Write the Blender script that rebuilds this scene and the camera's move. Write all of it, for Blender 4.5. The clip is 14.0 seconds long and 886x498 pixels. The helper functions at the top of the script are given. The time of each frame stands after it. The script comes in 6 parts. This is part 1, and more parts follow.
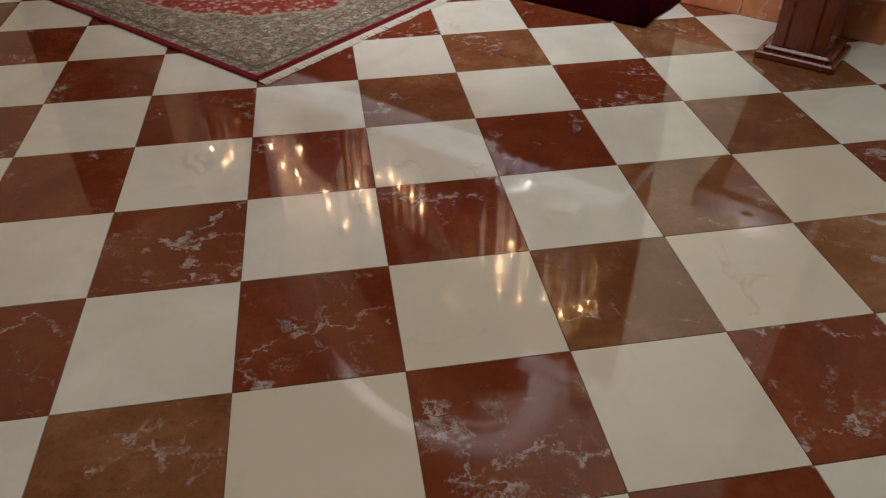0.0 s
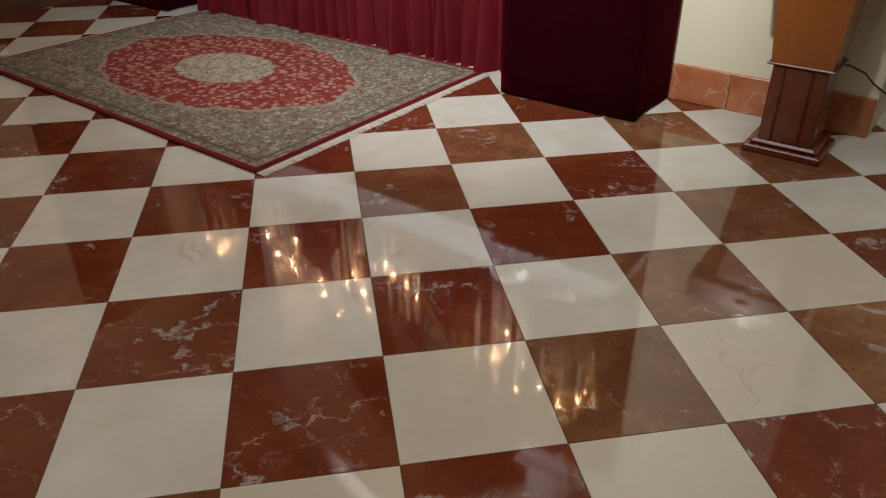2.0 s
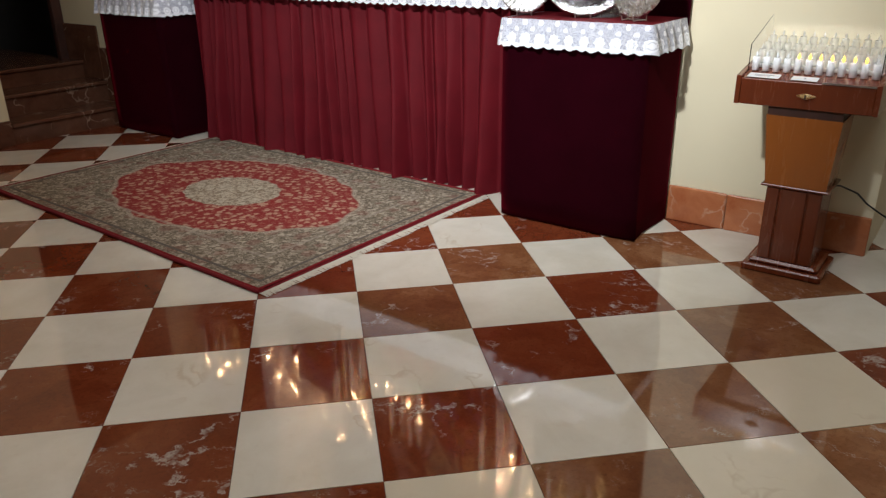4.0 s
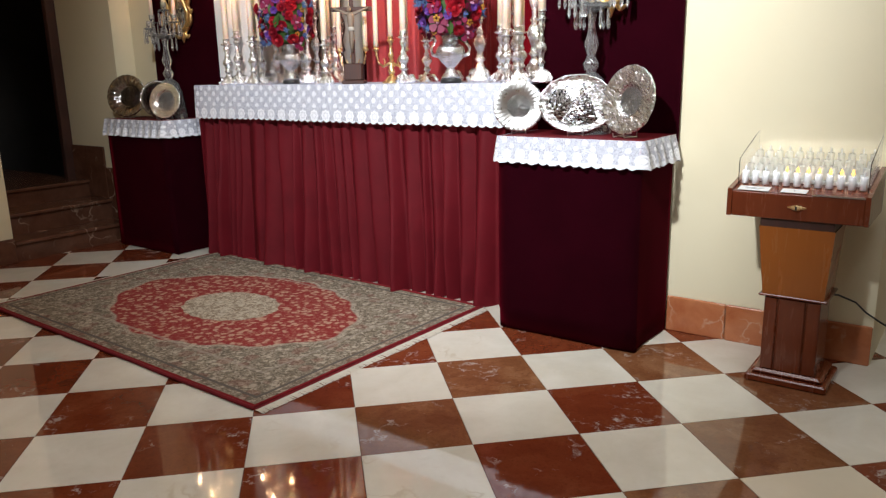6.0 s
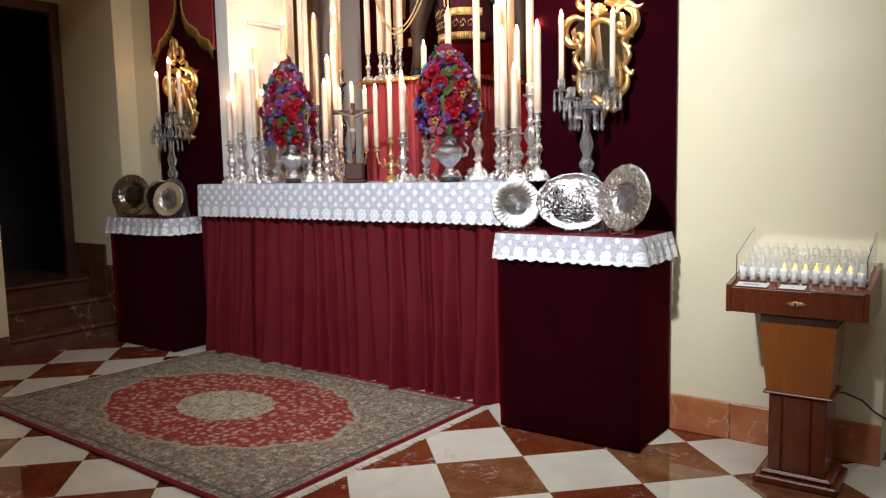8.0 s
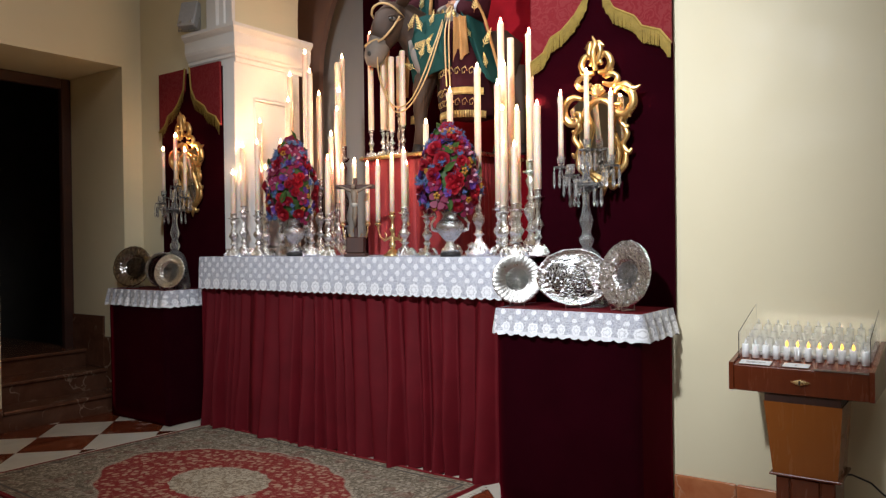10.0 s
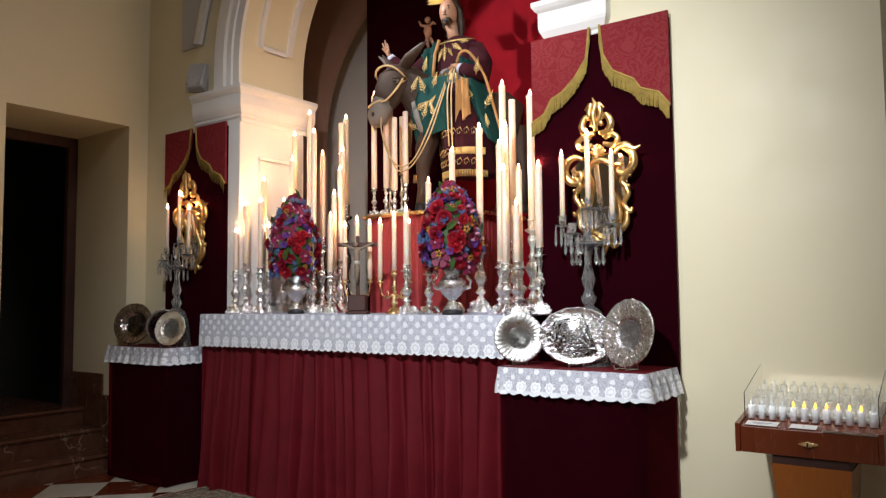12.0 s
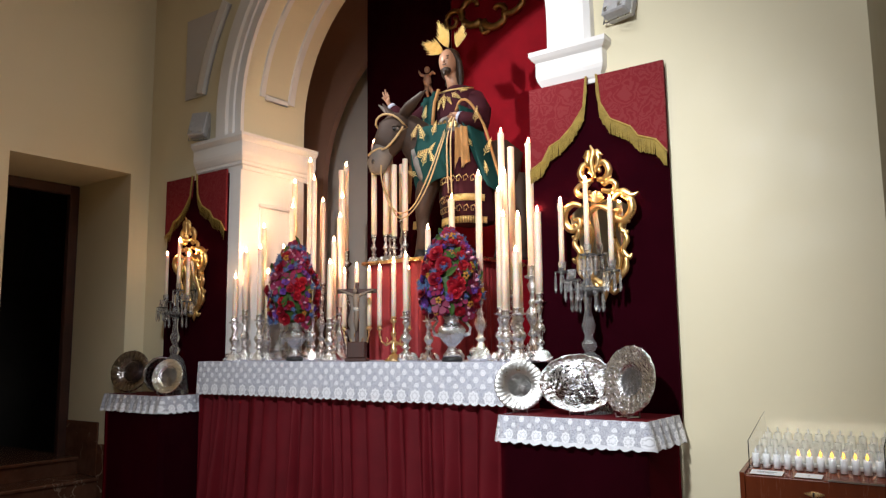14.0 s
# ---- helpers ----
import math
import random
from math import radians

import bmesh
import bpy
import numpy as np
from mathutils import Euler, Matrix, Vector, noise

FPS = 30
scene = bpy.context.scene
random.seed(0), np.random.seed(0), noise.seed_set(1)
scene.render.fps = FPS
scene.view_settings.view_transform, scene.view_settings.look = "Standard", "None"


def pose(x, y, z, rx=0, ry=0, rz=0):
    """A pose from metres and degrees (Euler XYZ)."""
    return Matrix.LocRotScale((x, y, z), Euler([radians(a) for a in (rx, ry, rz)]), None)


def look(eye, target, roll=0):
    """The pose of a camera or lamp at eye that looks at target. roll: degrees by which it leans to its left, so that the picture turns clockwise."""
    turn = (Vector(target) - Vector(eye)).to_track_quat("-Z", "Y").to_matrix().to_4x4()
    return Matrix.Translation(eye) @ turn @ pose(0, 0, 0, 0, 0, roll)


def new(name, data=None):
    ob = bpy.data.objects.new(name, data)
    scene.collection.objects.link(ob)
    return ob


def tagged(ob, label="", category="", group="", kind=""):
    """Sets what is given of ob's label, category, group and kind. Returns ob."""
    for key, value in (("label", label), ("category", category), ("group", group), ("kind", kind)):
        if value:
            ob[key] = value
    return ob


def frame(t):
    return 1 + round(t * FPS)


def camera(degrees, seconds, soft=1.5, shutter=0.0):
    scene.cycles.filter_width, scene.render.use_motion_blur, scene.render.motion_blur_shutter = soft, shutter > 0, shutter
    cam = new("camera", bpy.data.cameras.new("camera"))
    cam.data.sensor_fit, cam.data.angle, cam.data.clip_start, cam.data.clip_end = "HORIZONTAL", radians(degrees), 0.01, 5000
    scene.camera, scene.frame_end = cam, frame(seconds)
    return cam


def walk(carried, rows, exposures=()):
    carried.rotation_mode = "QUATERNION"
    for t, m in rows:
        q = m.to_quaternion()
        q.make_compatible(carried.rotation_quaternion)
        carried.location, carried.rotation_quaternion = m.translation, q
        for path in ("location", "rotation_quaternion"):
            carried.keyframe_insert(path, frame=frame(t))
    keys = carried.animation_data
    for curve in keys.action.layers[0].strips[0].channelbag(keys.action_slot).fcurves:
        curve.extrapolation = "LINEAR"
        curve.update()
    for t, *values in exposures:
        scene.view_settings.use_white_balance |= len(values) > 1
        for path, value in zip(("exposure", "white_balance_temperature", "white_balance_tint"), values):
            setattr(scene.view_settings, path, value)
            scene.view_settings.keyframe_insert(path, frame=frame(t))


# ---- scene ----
cam = camera(60.7, 14.0, soft=1.3)
EYE = (0.0, 0.0, 1.315)
# seconds, yaw, pitch, roll
ROWS = [
    (0.0, 36.84, -37.73, -0.66), (0.5, 36.63, -36.18, -0.57), (1.0, 36.49, -34.69, -0.51), (1.5, 36.38, -33.06, -0.47),
    (2.0, 36.31, -30.98, -0.44), (2.5, 36.30, -29.06, -0.44), (3.0, 36.33, -26.83, -0.49), (3.5, 36.37, -24.35, -0.60),
    (6.0, 36.13, -13.42, -1.20), (6.5, 36.03, -11.44, -1.23), (7.0, 35.97, -9.50, -1.20), (7.5, 35.94, -7.70, -1.26),
    (8.0, 35.90, -6.11, -1.24), (8.5, 35.87, -4.66, -1.16), (9.0, 35.84, -3.18, -1.01), (11.5, 35.91, 2.88, -0.56),
    (12.0, 35.94, 3.90, -0.56), (12.5, 35.99, 4.92, -0.51), (13.0, 35.97, 5.83, -0.54), (13.5, 35.91, 6.70, -0.63),
    (14.0, 35.87, 7.41, -0.64),
]


def aim(yaw, pitch, roll):
    """The camera's turn: yaw to the left, pitch up, roll leaning its right side up."""
    return pose(*EYE, 90 + pitch, 0, yaw) @ pose(0, 0, 0, 0, 0, roll)


walk(cam, [(t, aim(yaw, pitch, roll)) for t, yaw, pitch, roll in ROWS], [(0.0, 0.42), (3.5, 0.44), (6.0, 0.68), (7.5, 0.46), (9.0, 0.17), (11.5, 0.05), (14.0, 0.04)])

# ---- light ----
world = bpy.data.worlds.new("world")
scene.world = world
world.use_nodes = True
world.node_tree.nodes["Background"].inputs[0].default_value = (0.9, 0.85, 0.75, 1)
world.node_tree.nodes["Background"].inputs[1].default_value = 0.02


def lamp(name, kind, m, watts, colour, **settings):
    data = bpy.data.lights.new(name, kind)
    data.energy, data.color = watts, colour
    if "radius" in settings:
        data.shadow_soft_size = settings["radius"]
    if "cone" in settings:
        data.spot_size, data.spot_blend = radians(settings["cone"]), settings["blend"]
    if "size" in settings:
        data.shape, data.size, data.size_y = "RECTANGLE", settings["size"][0], settings["size"][1]
    ob = new(name, data)
    ob.matrix_world = m
    return ob


lamp("niche_spot", "SPOT", look((-4.9, 1.7, 4.9), (-1.95, 4.9, 3.0)), 850, (1.0, 0.97, 0.98), radius=0.05, cone=36, blend=0.4)
lamp("altar_spot", "SPOT", look((-1.15, 0.15, 3.0), (-2.5, 3.6, 1.50)), 640, (0.93, 0.96, 1.0), radius=0.08, cone=77, blend=1.0)
# two unseen area lights, added overhead to fill the floor and walls
lamp("nave_lamp", "AREA", look((-1.5, 2.0, 5.0), (-1.5, 2.001, 0.0)), 32, (0.94, 0.97, 1.0), size=(1.6, 1.6))
lamp("nave_lamp", "AREA", look((0.5, 1.8, 4.8), (0.5, 1.801, 0.0)), 32, (0.94, 0.97, 1.0), size=(1.6, 1.6))


# ---- materials ----
class Nodes:
    """Short hand for building a node material."""

    def __init__(self, name):
        self.mat = bpy.data.materials.new(name)
        self.mat.use_nodes = True
        self.tree = self.mat.node_tree
        self.bsdf = self.tree.nodes["Principled BSDF"]

    def add(self, kind, links=None, **values):
        node = self.tree.nodes.new(kind)
        for key, value in values.items():
            setattr(node, key, value)
        for key, value in (links or {}).items():
            self.put(node, key, value)
        return node

    def put(self, node, key, value):
        slot = node.inputs[key]
        if isinstance(value, bpy.types.NodeSocket):
            self.tree.links.new(value, slot)
        else:
            slot.default_value = value

    def set(self, **values):
        for key, value in values.items():
            self.put(self.bsdf, key.replace("_", " "), value)
        return self

    def coords(self, kind="Object", scale=(1, 1, 1), shift=None):
        source = self.add("ShaderNodeTexCoord").outputs[kind]
        links = {"Vector": source, "Scale": scale}
        if shift is not None:
            links["Location"] = shift
        return self.add("ShaderNodeMapping", links).outputs["Vector"]

    def noise(self, vector, scale, detail=5.0, rough=0.6, distort=0.0):
        return self.add("ShaderNodeTexNoise", {"Vector": vector, "Scale": scale, "Detail": detail, "Roughness": rough, "Distortion": distort}).outputs["Fac"]

    def voronoi(self, vector, scale, feature="F1", out="Distance", rand=1.0):
        node = self.add("ShaderNodeTexVoronoi", feature=feature)
        self.put(node, "Vector", vector), self.put(node, "Scale", scale), self.put(node, "Randomness", rand)
        return node.outputs[out]

    def ramp(self, fac, stops):
        node = self.add("ShaderNodeValToRGB", {"Fac": fac})
        els = node.color_ramp.elements
        while len(els) < len(stops):
            els.new(0.5)
        for el, (p, c) in zip(els, stops):
            el.position, el.color = p, (*c, 1) if len(c) == 3 else c
        return node.outputs["Color"]

    def span(self, value, a, b, c=0.0, d=1.0):
        return self.add("ShaderNodeMapRange", {"Value": value, "From Min": a, "From Max": b, "To Min": c, "To Max": d}).outputs["Result"]

    def math(self, op, a, b=0.0, c=0.0):
        node = self.add("ShaderNodeMath", operation=op)
        for i, v in enumerate((a, b, c)):
            self.put(node, i, v)
        return node.outputs[0]

    def mix(self, fac, a, b, blend="MIX"):
        node = self.add("ShaderNodeMix", data_type="RGBA", blend_type=blend)
        for i, v in ((0, fac), (6, a), (7, b)):
            if not isinstance(v, bpy.types.NodeSocket) and i and len(v) == 3:
                v = (*v, 1)
            self.put(node, i, v)
        return node.outputs[2]

    def split(self, vector):
        return self.add("ShaderNodeSeparateXYZ", {"Vector": vector}).outputs

    def bump(self, height, strength, distance=0.01):
        self.set(Normal=self.add("ShaderNodeBump", {"Height": height, "Strength": strength, "Distance": distance}).outputs["Normal"])
        return self

    def rand(self):
        return self.add("ShaderNodeObjectInfo").outputs["Random"]


def shade(c, k):
    return tuple(v * k for v in c)


def plain(name, colour, rough=0.5, metal=0.0, grain=40.0, vary=0.18, bump=0.05, coat=0.0, sheen=0.0, kind="Object"):
    """A surface of one colour with two scales of variation and fine relief."""
    n = Nodes(name)
    v = n.coords(kind)
    big, fine = n.noise(v, grain * 0.12), n.noise(v, grain)
    both = n.math("ADD", n.math("MULTIPLY", big, 0.6), n.math("MULTIPLY", fine, 0.4))
    n.set(Base_Color=n.ramp(both, [(0.3, shade(colour, 1 - vary)), (0.7, shade(colour, 1 + vary))]), Metallic=metal,
          Roughness=n.span(fine, 0.3, 0.7, max(0.02, rough - 0.06), rough + 0.06), Coat_Weight=coat, Sheen_Weight=sheen)
    return n.bump(fine, bump).mat


def red_marble(name, tones, veins):
    """Polished marble: tones from dark to light, and how much of it is crossed by pale veins."""
    n = Nodes(name)
    r = n.rand()
    shift = n.add("ShaderNodeCombineXYZ", {0: n.math("MULTIPLY", r, 37.0), 1: n.math("MULTIPLY", r, 91.0), 2: n.math("MULTIPLY", r, 13.0)}).outputs[0]
    v = n.coords("Object", shift=shift)
    wob = n.add("ShaderNodeTexNoise", {"Vector": v, "Scale": 6.0, "Detail": 7.0, "Roughness": 0.72}).outputs["Color"]
    bent = n.add("ShaderNodeVectorMath", {0: wob, 1: (0.24, 0.24, 0.0), 2: v}, operation="MULTIPLY_ADD").outputs[0]
    cloud = n.noise(bent, 4.0, 7, 0.68, 0.5)
    base = n.ramp(cloud, [(0.28, tones[0]), (0.5, tones[1]), (0.74, tones[2])])
    base = n.mix(n.math("MULTIPLY", r, 0.35), base, shade(tones[0], 0.9))
    speck = n.noise(v, 70.0, 4, 0.7)
    base = n.mix(n.span(speck, 0.52, 0.75, 0, 0.5), base, shade(tones[0], 0.6))
    def ridge(scale, detail, thin, wide):
        """Thin broken lines where a noise crosses its middle."""
        return n.span(n.math("ABSOLUTE", n.math("SUBTRACT", n.noise(bent, scale, detail, 0.6, 0.3), 0.5)), thin, wide, 1, 0)

    broken = n.span(n.noise(v, 22.0, 3), 0.40, 0.56)
    mask = n.math("MULTIPLY", n.span(n.noise(v, 3.2, 3), 0.60 - veins, 0.68 - veins), broken)
    vein = n.math("MULTIPLY", ridge(1.9, 4, 0.002, 0.010), mask)
    hair = n.math("MULTIPLY", n.math("MULTIPLY", ridge(5.5, 3, 0.002, 0.010), 0.45), n.math("MULTIPLY", n.span(n.noise(v, 5.0, 3), 0.62 - veins * 0.6, 0.70 - veins * 0.6), broken))
    patch = n.span(n.noise(v, 2.6, 2), 0.82 - veins, 0.90 - veins)
    shard = n.noise(bent, 9.0, 5, 0.7, 1.2)
    flake = n.math("MULTIPLY", n.span(shard, 0.630, 0.650), patch)
    speckle = n.math("MULTIPLY", n.span(n.noise(v, 46.0, 2), 0.735, 0.76, 0, 0.7), n.span(n.noise(v, 7.0, 2), 0.5, 0.6))
    rim = n.math("MULTIPLY", n.math("MULTIPLY", n.span(shard, 0.590, 0.630), patch), 0.5)
    base = n.mix(rim, base, (0.075, 0.055, 0.050))
    pale = n.math("MAXIMUM", n.math("MAXIMUM", vein, hair), n.math("MAXIMUM", flake, speckle))
    base = n.mix(n.math("MULTIPLY", pale, 0.72), base, n.mix(n.noise(v, 40.0), (0.30, 0.24, 0.21), (0.66, 0.62, 0.58)))
    n.set(Base_Color=base, Roughness=n.span(n.noise(v, 9.0), 0.3, 0.75, 0.035, 0.062), Specular_IOR_Level=0.55)
    return n.bump(n.noise(v, 3.0, 1), 0.006, 0.02).mat


def cream_marble(name, warmth):
    n = Nodes(name)
    r = n.rand()
    shift = n.add("ShaderNodeCombineXYZ", {0: n.math("MULTIPLY", r, 53.0), 1: n.math("MULTIPLY", r, 29.0), 2: n.math("MULTIPLY", r, 17.0)}).outputs[0]
    v = n.coords("Object", shift=shift)
    cloud = n.noise(v, 4.0, 6, 0.6, 0.4)
    base = n.ramp(cloud, [(0.3, (0.64, 0.60, 0.51)), (0.7, (0.76, 0.73, 0.65))])
    base = n.mix(n.span(r, 0.0, 1.0, warmth * 0.6, warmth), base, (0.62, 0.54, 0.40))
    wob = n.add("ShaderNodeTexNoise", {"Vector": v, "Scale": 5.0, "Detail": 5.0}).outputs["Color"]
    bent = n.add("ShaderNodeVectorMath", {0: wob, 1: (0.3, 0.3, 0.0), 2: v}, operation="MULTIPLY_ADD").outputs[0]
    line = n.span(n.math("ABSOLUTE", n.math("SUBTRACT", n.noise(bent, 1.6, 4, 0.6), 0.5)), 0.002, 0.014, 0.4, 0)
    vein = n.math("MULTIPLY", line, n.span(n.noise(v, 2.8, 3), 0.56, 0.66))
    base = n.mix(vein, base, (0.46, 0.36, 0.24))
    base = n.mix(n.span(n.noise(v, 26.0, 5, 0.7), 0.55, 0.8, 0, 0.3), base, (0.56, 0.50, 0.40))
    n.set(Base_Color=base, Roughness=n.span(n.noise(v, 8.0), 0.3, 0.75, 0.035, 0.062), Specular_IOR_Level=0.55)
    return n.bump(n.noise(v, 3.0, 1), 0.008, 0.02).mat


def skirting_marble(name, a, b):
    n = Nodes(name)
    v = n.coords("Object", shift=n.add("ShaderNodeCombineXYZ", {0: n.math("MULTIPLY", n.rand(), 31.0)}).outputs[0])
    base = n.ramp(n.noise(v, 7.0, 6, 0.65, 0.5), [(0.3, a), (0.7, b)])
    wob = n.add("ShaderNodeTexNoise", {"Vector": v, "Scale": 6.0, "Detail": 5.0}).outputs["Color"]
    bent = n.add("ShaderNodeVectorMath", {0: wob, 1: (0.3, 0.3, 0.3), 2: v}, operation="MULTIPLY_ADD").outputs[0]
    vein = n.math("MULTIPLY", n.span(n.voronoi(bent, 4.0, "DISTANCE_TO_EDGE"), 0.006, 0.025, 0.6, 0), n.span(n.noise(v, 3.0, 2), 0.5, 0.62))
    n.set(Base_Color=n.mix(vein, base, (0.62, 0.45, 0.33)), Roughness=0.16)
    return n.mat


def plaster(name, a, b):
    n = Nodes(name)
    v = n.coords("Object")
    n.set(Base_Color=n.ramp(n.noise(v, 0.9, 5, 0.6), [(0.3, a), (0.7, b)]), Roughness=n.span(n.noise(v, 6.0), 0.3, 0.7, 0.42, 0.6))
    return n.bump(n.math("ADD", n.noise(v, 120.0, 3), n.math("MULTIPLY", n.noise(v, 14.0, 3), 0.6)), 0.05, 0.004).mat


def cloth(name, colour, weave=260.0, sheen=0.3, rough=0.85, vary=0.2, sheen_tint=None, gloss=0.2):
    n = Nodes(name)
    v = n.coords("Object")
    soft, fine = n.noise(v, 5.0, 4), n.noise(v, weave, 2)
    n.set(Base_Color=n.ramp(n.math("ADD", n.math("MULTIPLY", soft, 0.7), n.math("MULTIPLY", fine, 0.3)), [(0.3, shade(colour, 1 - vary)), (0.7, shade(colour, 1 + vary))]),
          Roughness=rough, Sheen_Weight=sheen, Sheen_Roughness=0.4, Sheen_Tint=(*(sheen_tint or colour), 1), Specular_IOR_Level=gloss)
    return n.bump(fine, 0.12, 0.002).mat


def damask():
    n = Nodes("damask")
    v = n.coords("Object", (1, 1, 1))
    wob = n.add("ShaderNodeTexNoise", {"Vector": v, "Scale": 14.0, "Detail": 4.0}).outputs["Color"]
    bent = n.add("ShaderNodeVectorMath", {0: wob, 1: (0.16, 0.0, 0.16), 2: v}, operation="MULTIPLY_ADD").outputs[0]
    ring = n.math("PINGPONG", n.math("MULTIPLY", n.voronoi(bent, 11.0, rand=0.5), 4.0), 0.5)
    pattern = n.span(ring, 0.2, 0.3)
    n.set(Base_Color=n.mix(pattern, (0.19, 0.017, 0.022), (0.212, 0.027, 0.030)), Roughness=n.span(pattern, 0, 1, 0.8, 0.6), Specular_IOR_Level=0.1)
    return n.bump(pattern, 0.15, 0.002).mat


def lace(name, lattice, border, net_scale):
    """White lace: a fine net with staggered flowers of solid thread and a row of larger ones along the hem.
    lattice: column pitch, row pitch, radius; border: height down the drop, pitch, radius."""
    n = Nodes(name)
    v = n.coords("UV")
    U, V, _ = n.split(v)

    def flower(px, pz, radius, petals):
        far = n.math("SQRT", n.math("ADD", n.math("MULTIPLY", px, px), n.math("MULTIPLY", pz, pz)))
        wave = n.math("MULTIPLY", n.math("COSINE", n.math("MULTIPLY", n.math("ARCTAN2", pz, px), float(petals))), radius * 0.07)
        full = n.span(n.math("SUBTRACT", far, n.math("ADD", wave, radius * 0.85)), -radius * 0.08, radius * 0.08, 1, 0)
        ring = n.span(n.math("ABSOLUTE", n.math("SUBTRACT", far, n.math("ADD", n.math("MULTIPLY", wave, 1.4), radius * 0.42))), radius * 0.04, radius * 0.11, 0.72, 1)
        return n.math("MULTIPLY", full, ring)

    def cell(value, pitch, shift=0.0):
        return n.math("MULTIPLY", n.math("SUBTRACT", n.math("FRACT", n.math("ADD", n.math("DIVIDE", value, pitch), shift)), 0.5), pitch)

    pitch, row, radius = lattice
    line = n.math("FLOOR", n.math("DIVIDE", V, row))
    small = flower(cell(U, pitch, n.math("MULTIPLY", line, 0.5)), cell(V, row), radius, 6)
    above = n.span(V, border[0] - border[2] * 1.1, border[0] - border[2], 1, 0)
    large = flower(cell(U, border[1]), n.math("SUBTRACT", V, border[0]), border[2], 8)
    scroll = n.span(n.math("ABSOLUTE", n.math("SUBTRACT", n.noise(v, 0.85 / radius, 2, 0.5, 1.8), 0.5)), 0.035, 0.075, 0.7, 0)
    hem = n.span(V, border[0] + border[2] * 0.55, border[0] + border[2] * 0.7, 0, 0.9)
    solid = n.math("MAXIMUM", n.math("MAXIMUM", n.math("MULTIPLY", small, above), large), n.math("MAXIMUM", scroll, hem))
    net = n.span(n.voronoi(v, net_scale, "DISTANCE_TO_EDGE"), 0.06, 0.20, 1, 0.55)
    cover = n.math("MAXIMUM", solid, n.math("MULTIPLY", net, 0.8))
    n.set(Base_Color=n.mix(solid, (0.60, 0.63, 0.75), (0.86, 0.88, 0.93)), Roughness=0.8, Alpha=cover, Sheen_Weight=0.2)
    return n.bump(solid, 0.3, 0.003).mat


def metal(name, colour, rough, relief=0.0, scale=60.0, tarnish=0.25):
    n = Nodes(name)
    v = n.coords("Object")
    dull = n.noise(v, 25.0, 5)
    n.set(Base_Color=n.mix(n.span(dull, 0.45, 0.75, 0, tarnish), colour, shade(colour, 0.45)), Metallic=1.0, Roughness=n.span(dull, 0.3, 0.7, rough * 0.7, rough * 1.4))
    if relief:
        n.bump(n.noise(v, scale, 2, 0.5, 0.8), relief, 0.008)
    return n.mat


def wood(name, a, b, rough=0.3, stretch=(3, 3, 26), coat=0.4):
    n = Nodes(name)
    v = n.coords("Object", (stretch[2], stretch[1], stretch[0]))
    grain = n.noise(v, 1.6, 6, 0.65, 0.5)
    n.set(Base_Color=n.mix(n.span(n.noise(n.coords("Object"), 2.0), 0.3, 0.7, 0, 0.35), n.ramp(grain, [(0.3, a), (0.7, b)]), a),
          Roughness=n.span(grain, 0.3, 0.7, rough * 0.8, rough * 1.2), Coat_Weight=coat, Coat_Roughness=0.2)
    return n.bump(grain, 0.05, 0.003).mat


def glass(name, rough=0.02, ior=1.5, tint=(1, 1, 1), clear=1.0):
    n = Nodes(name)
    n.set(Base_Color=(*tint, 1), Roughness=rough, IOR=ior, Transmission_Weight=clear)
    return n.mat


def glowing(name, colour, strength):
    n = Nodes(name)
    n.set(Base_Color=(*colour, 1), Emission_Color=(*colour, 1), Emission_Strength=strength)
    return n.mat


def wax():
    n = Nodes("wax")
    v = n.coords("Object")
    n.set(Base_Color=n.ramp(n.noise(v, 12.0), [(0.3, (0.80, 0.62, 0.48)), (0.7, (0.86, 0.71, 0.58))]), Roughness=0.42, Subsurface_Weight=0.4, Subsurface_Radius=(0.04, 0.018, 0.008), Subsurface_Scale=0.5)
    return n.mat


RUG = (1.2, 0.8)


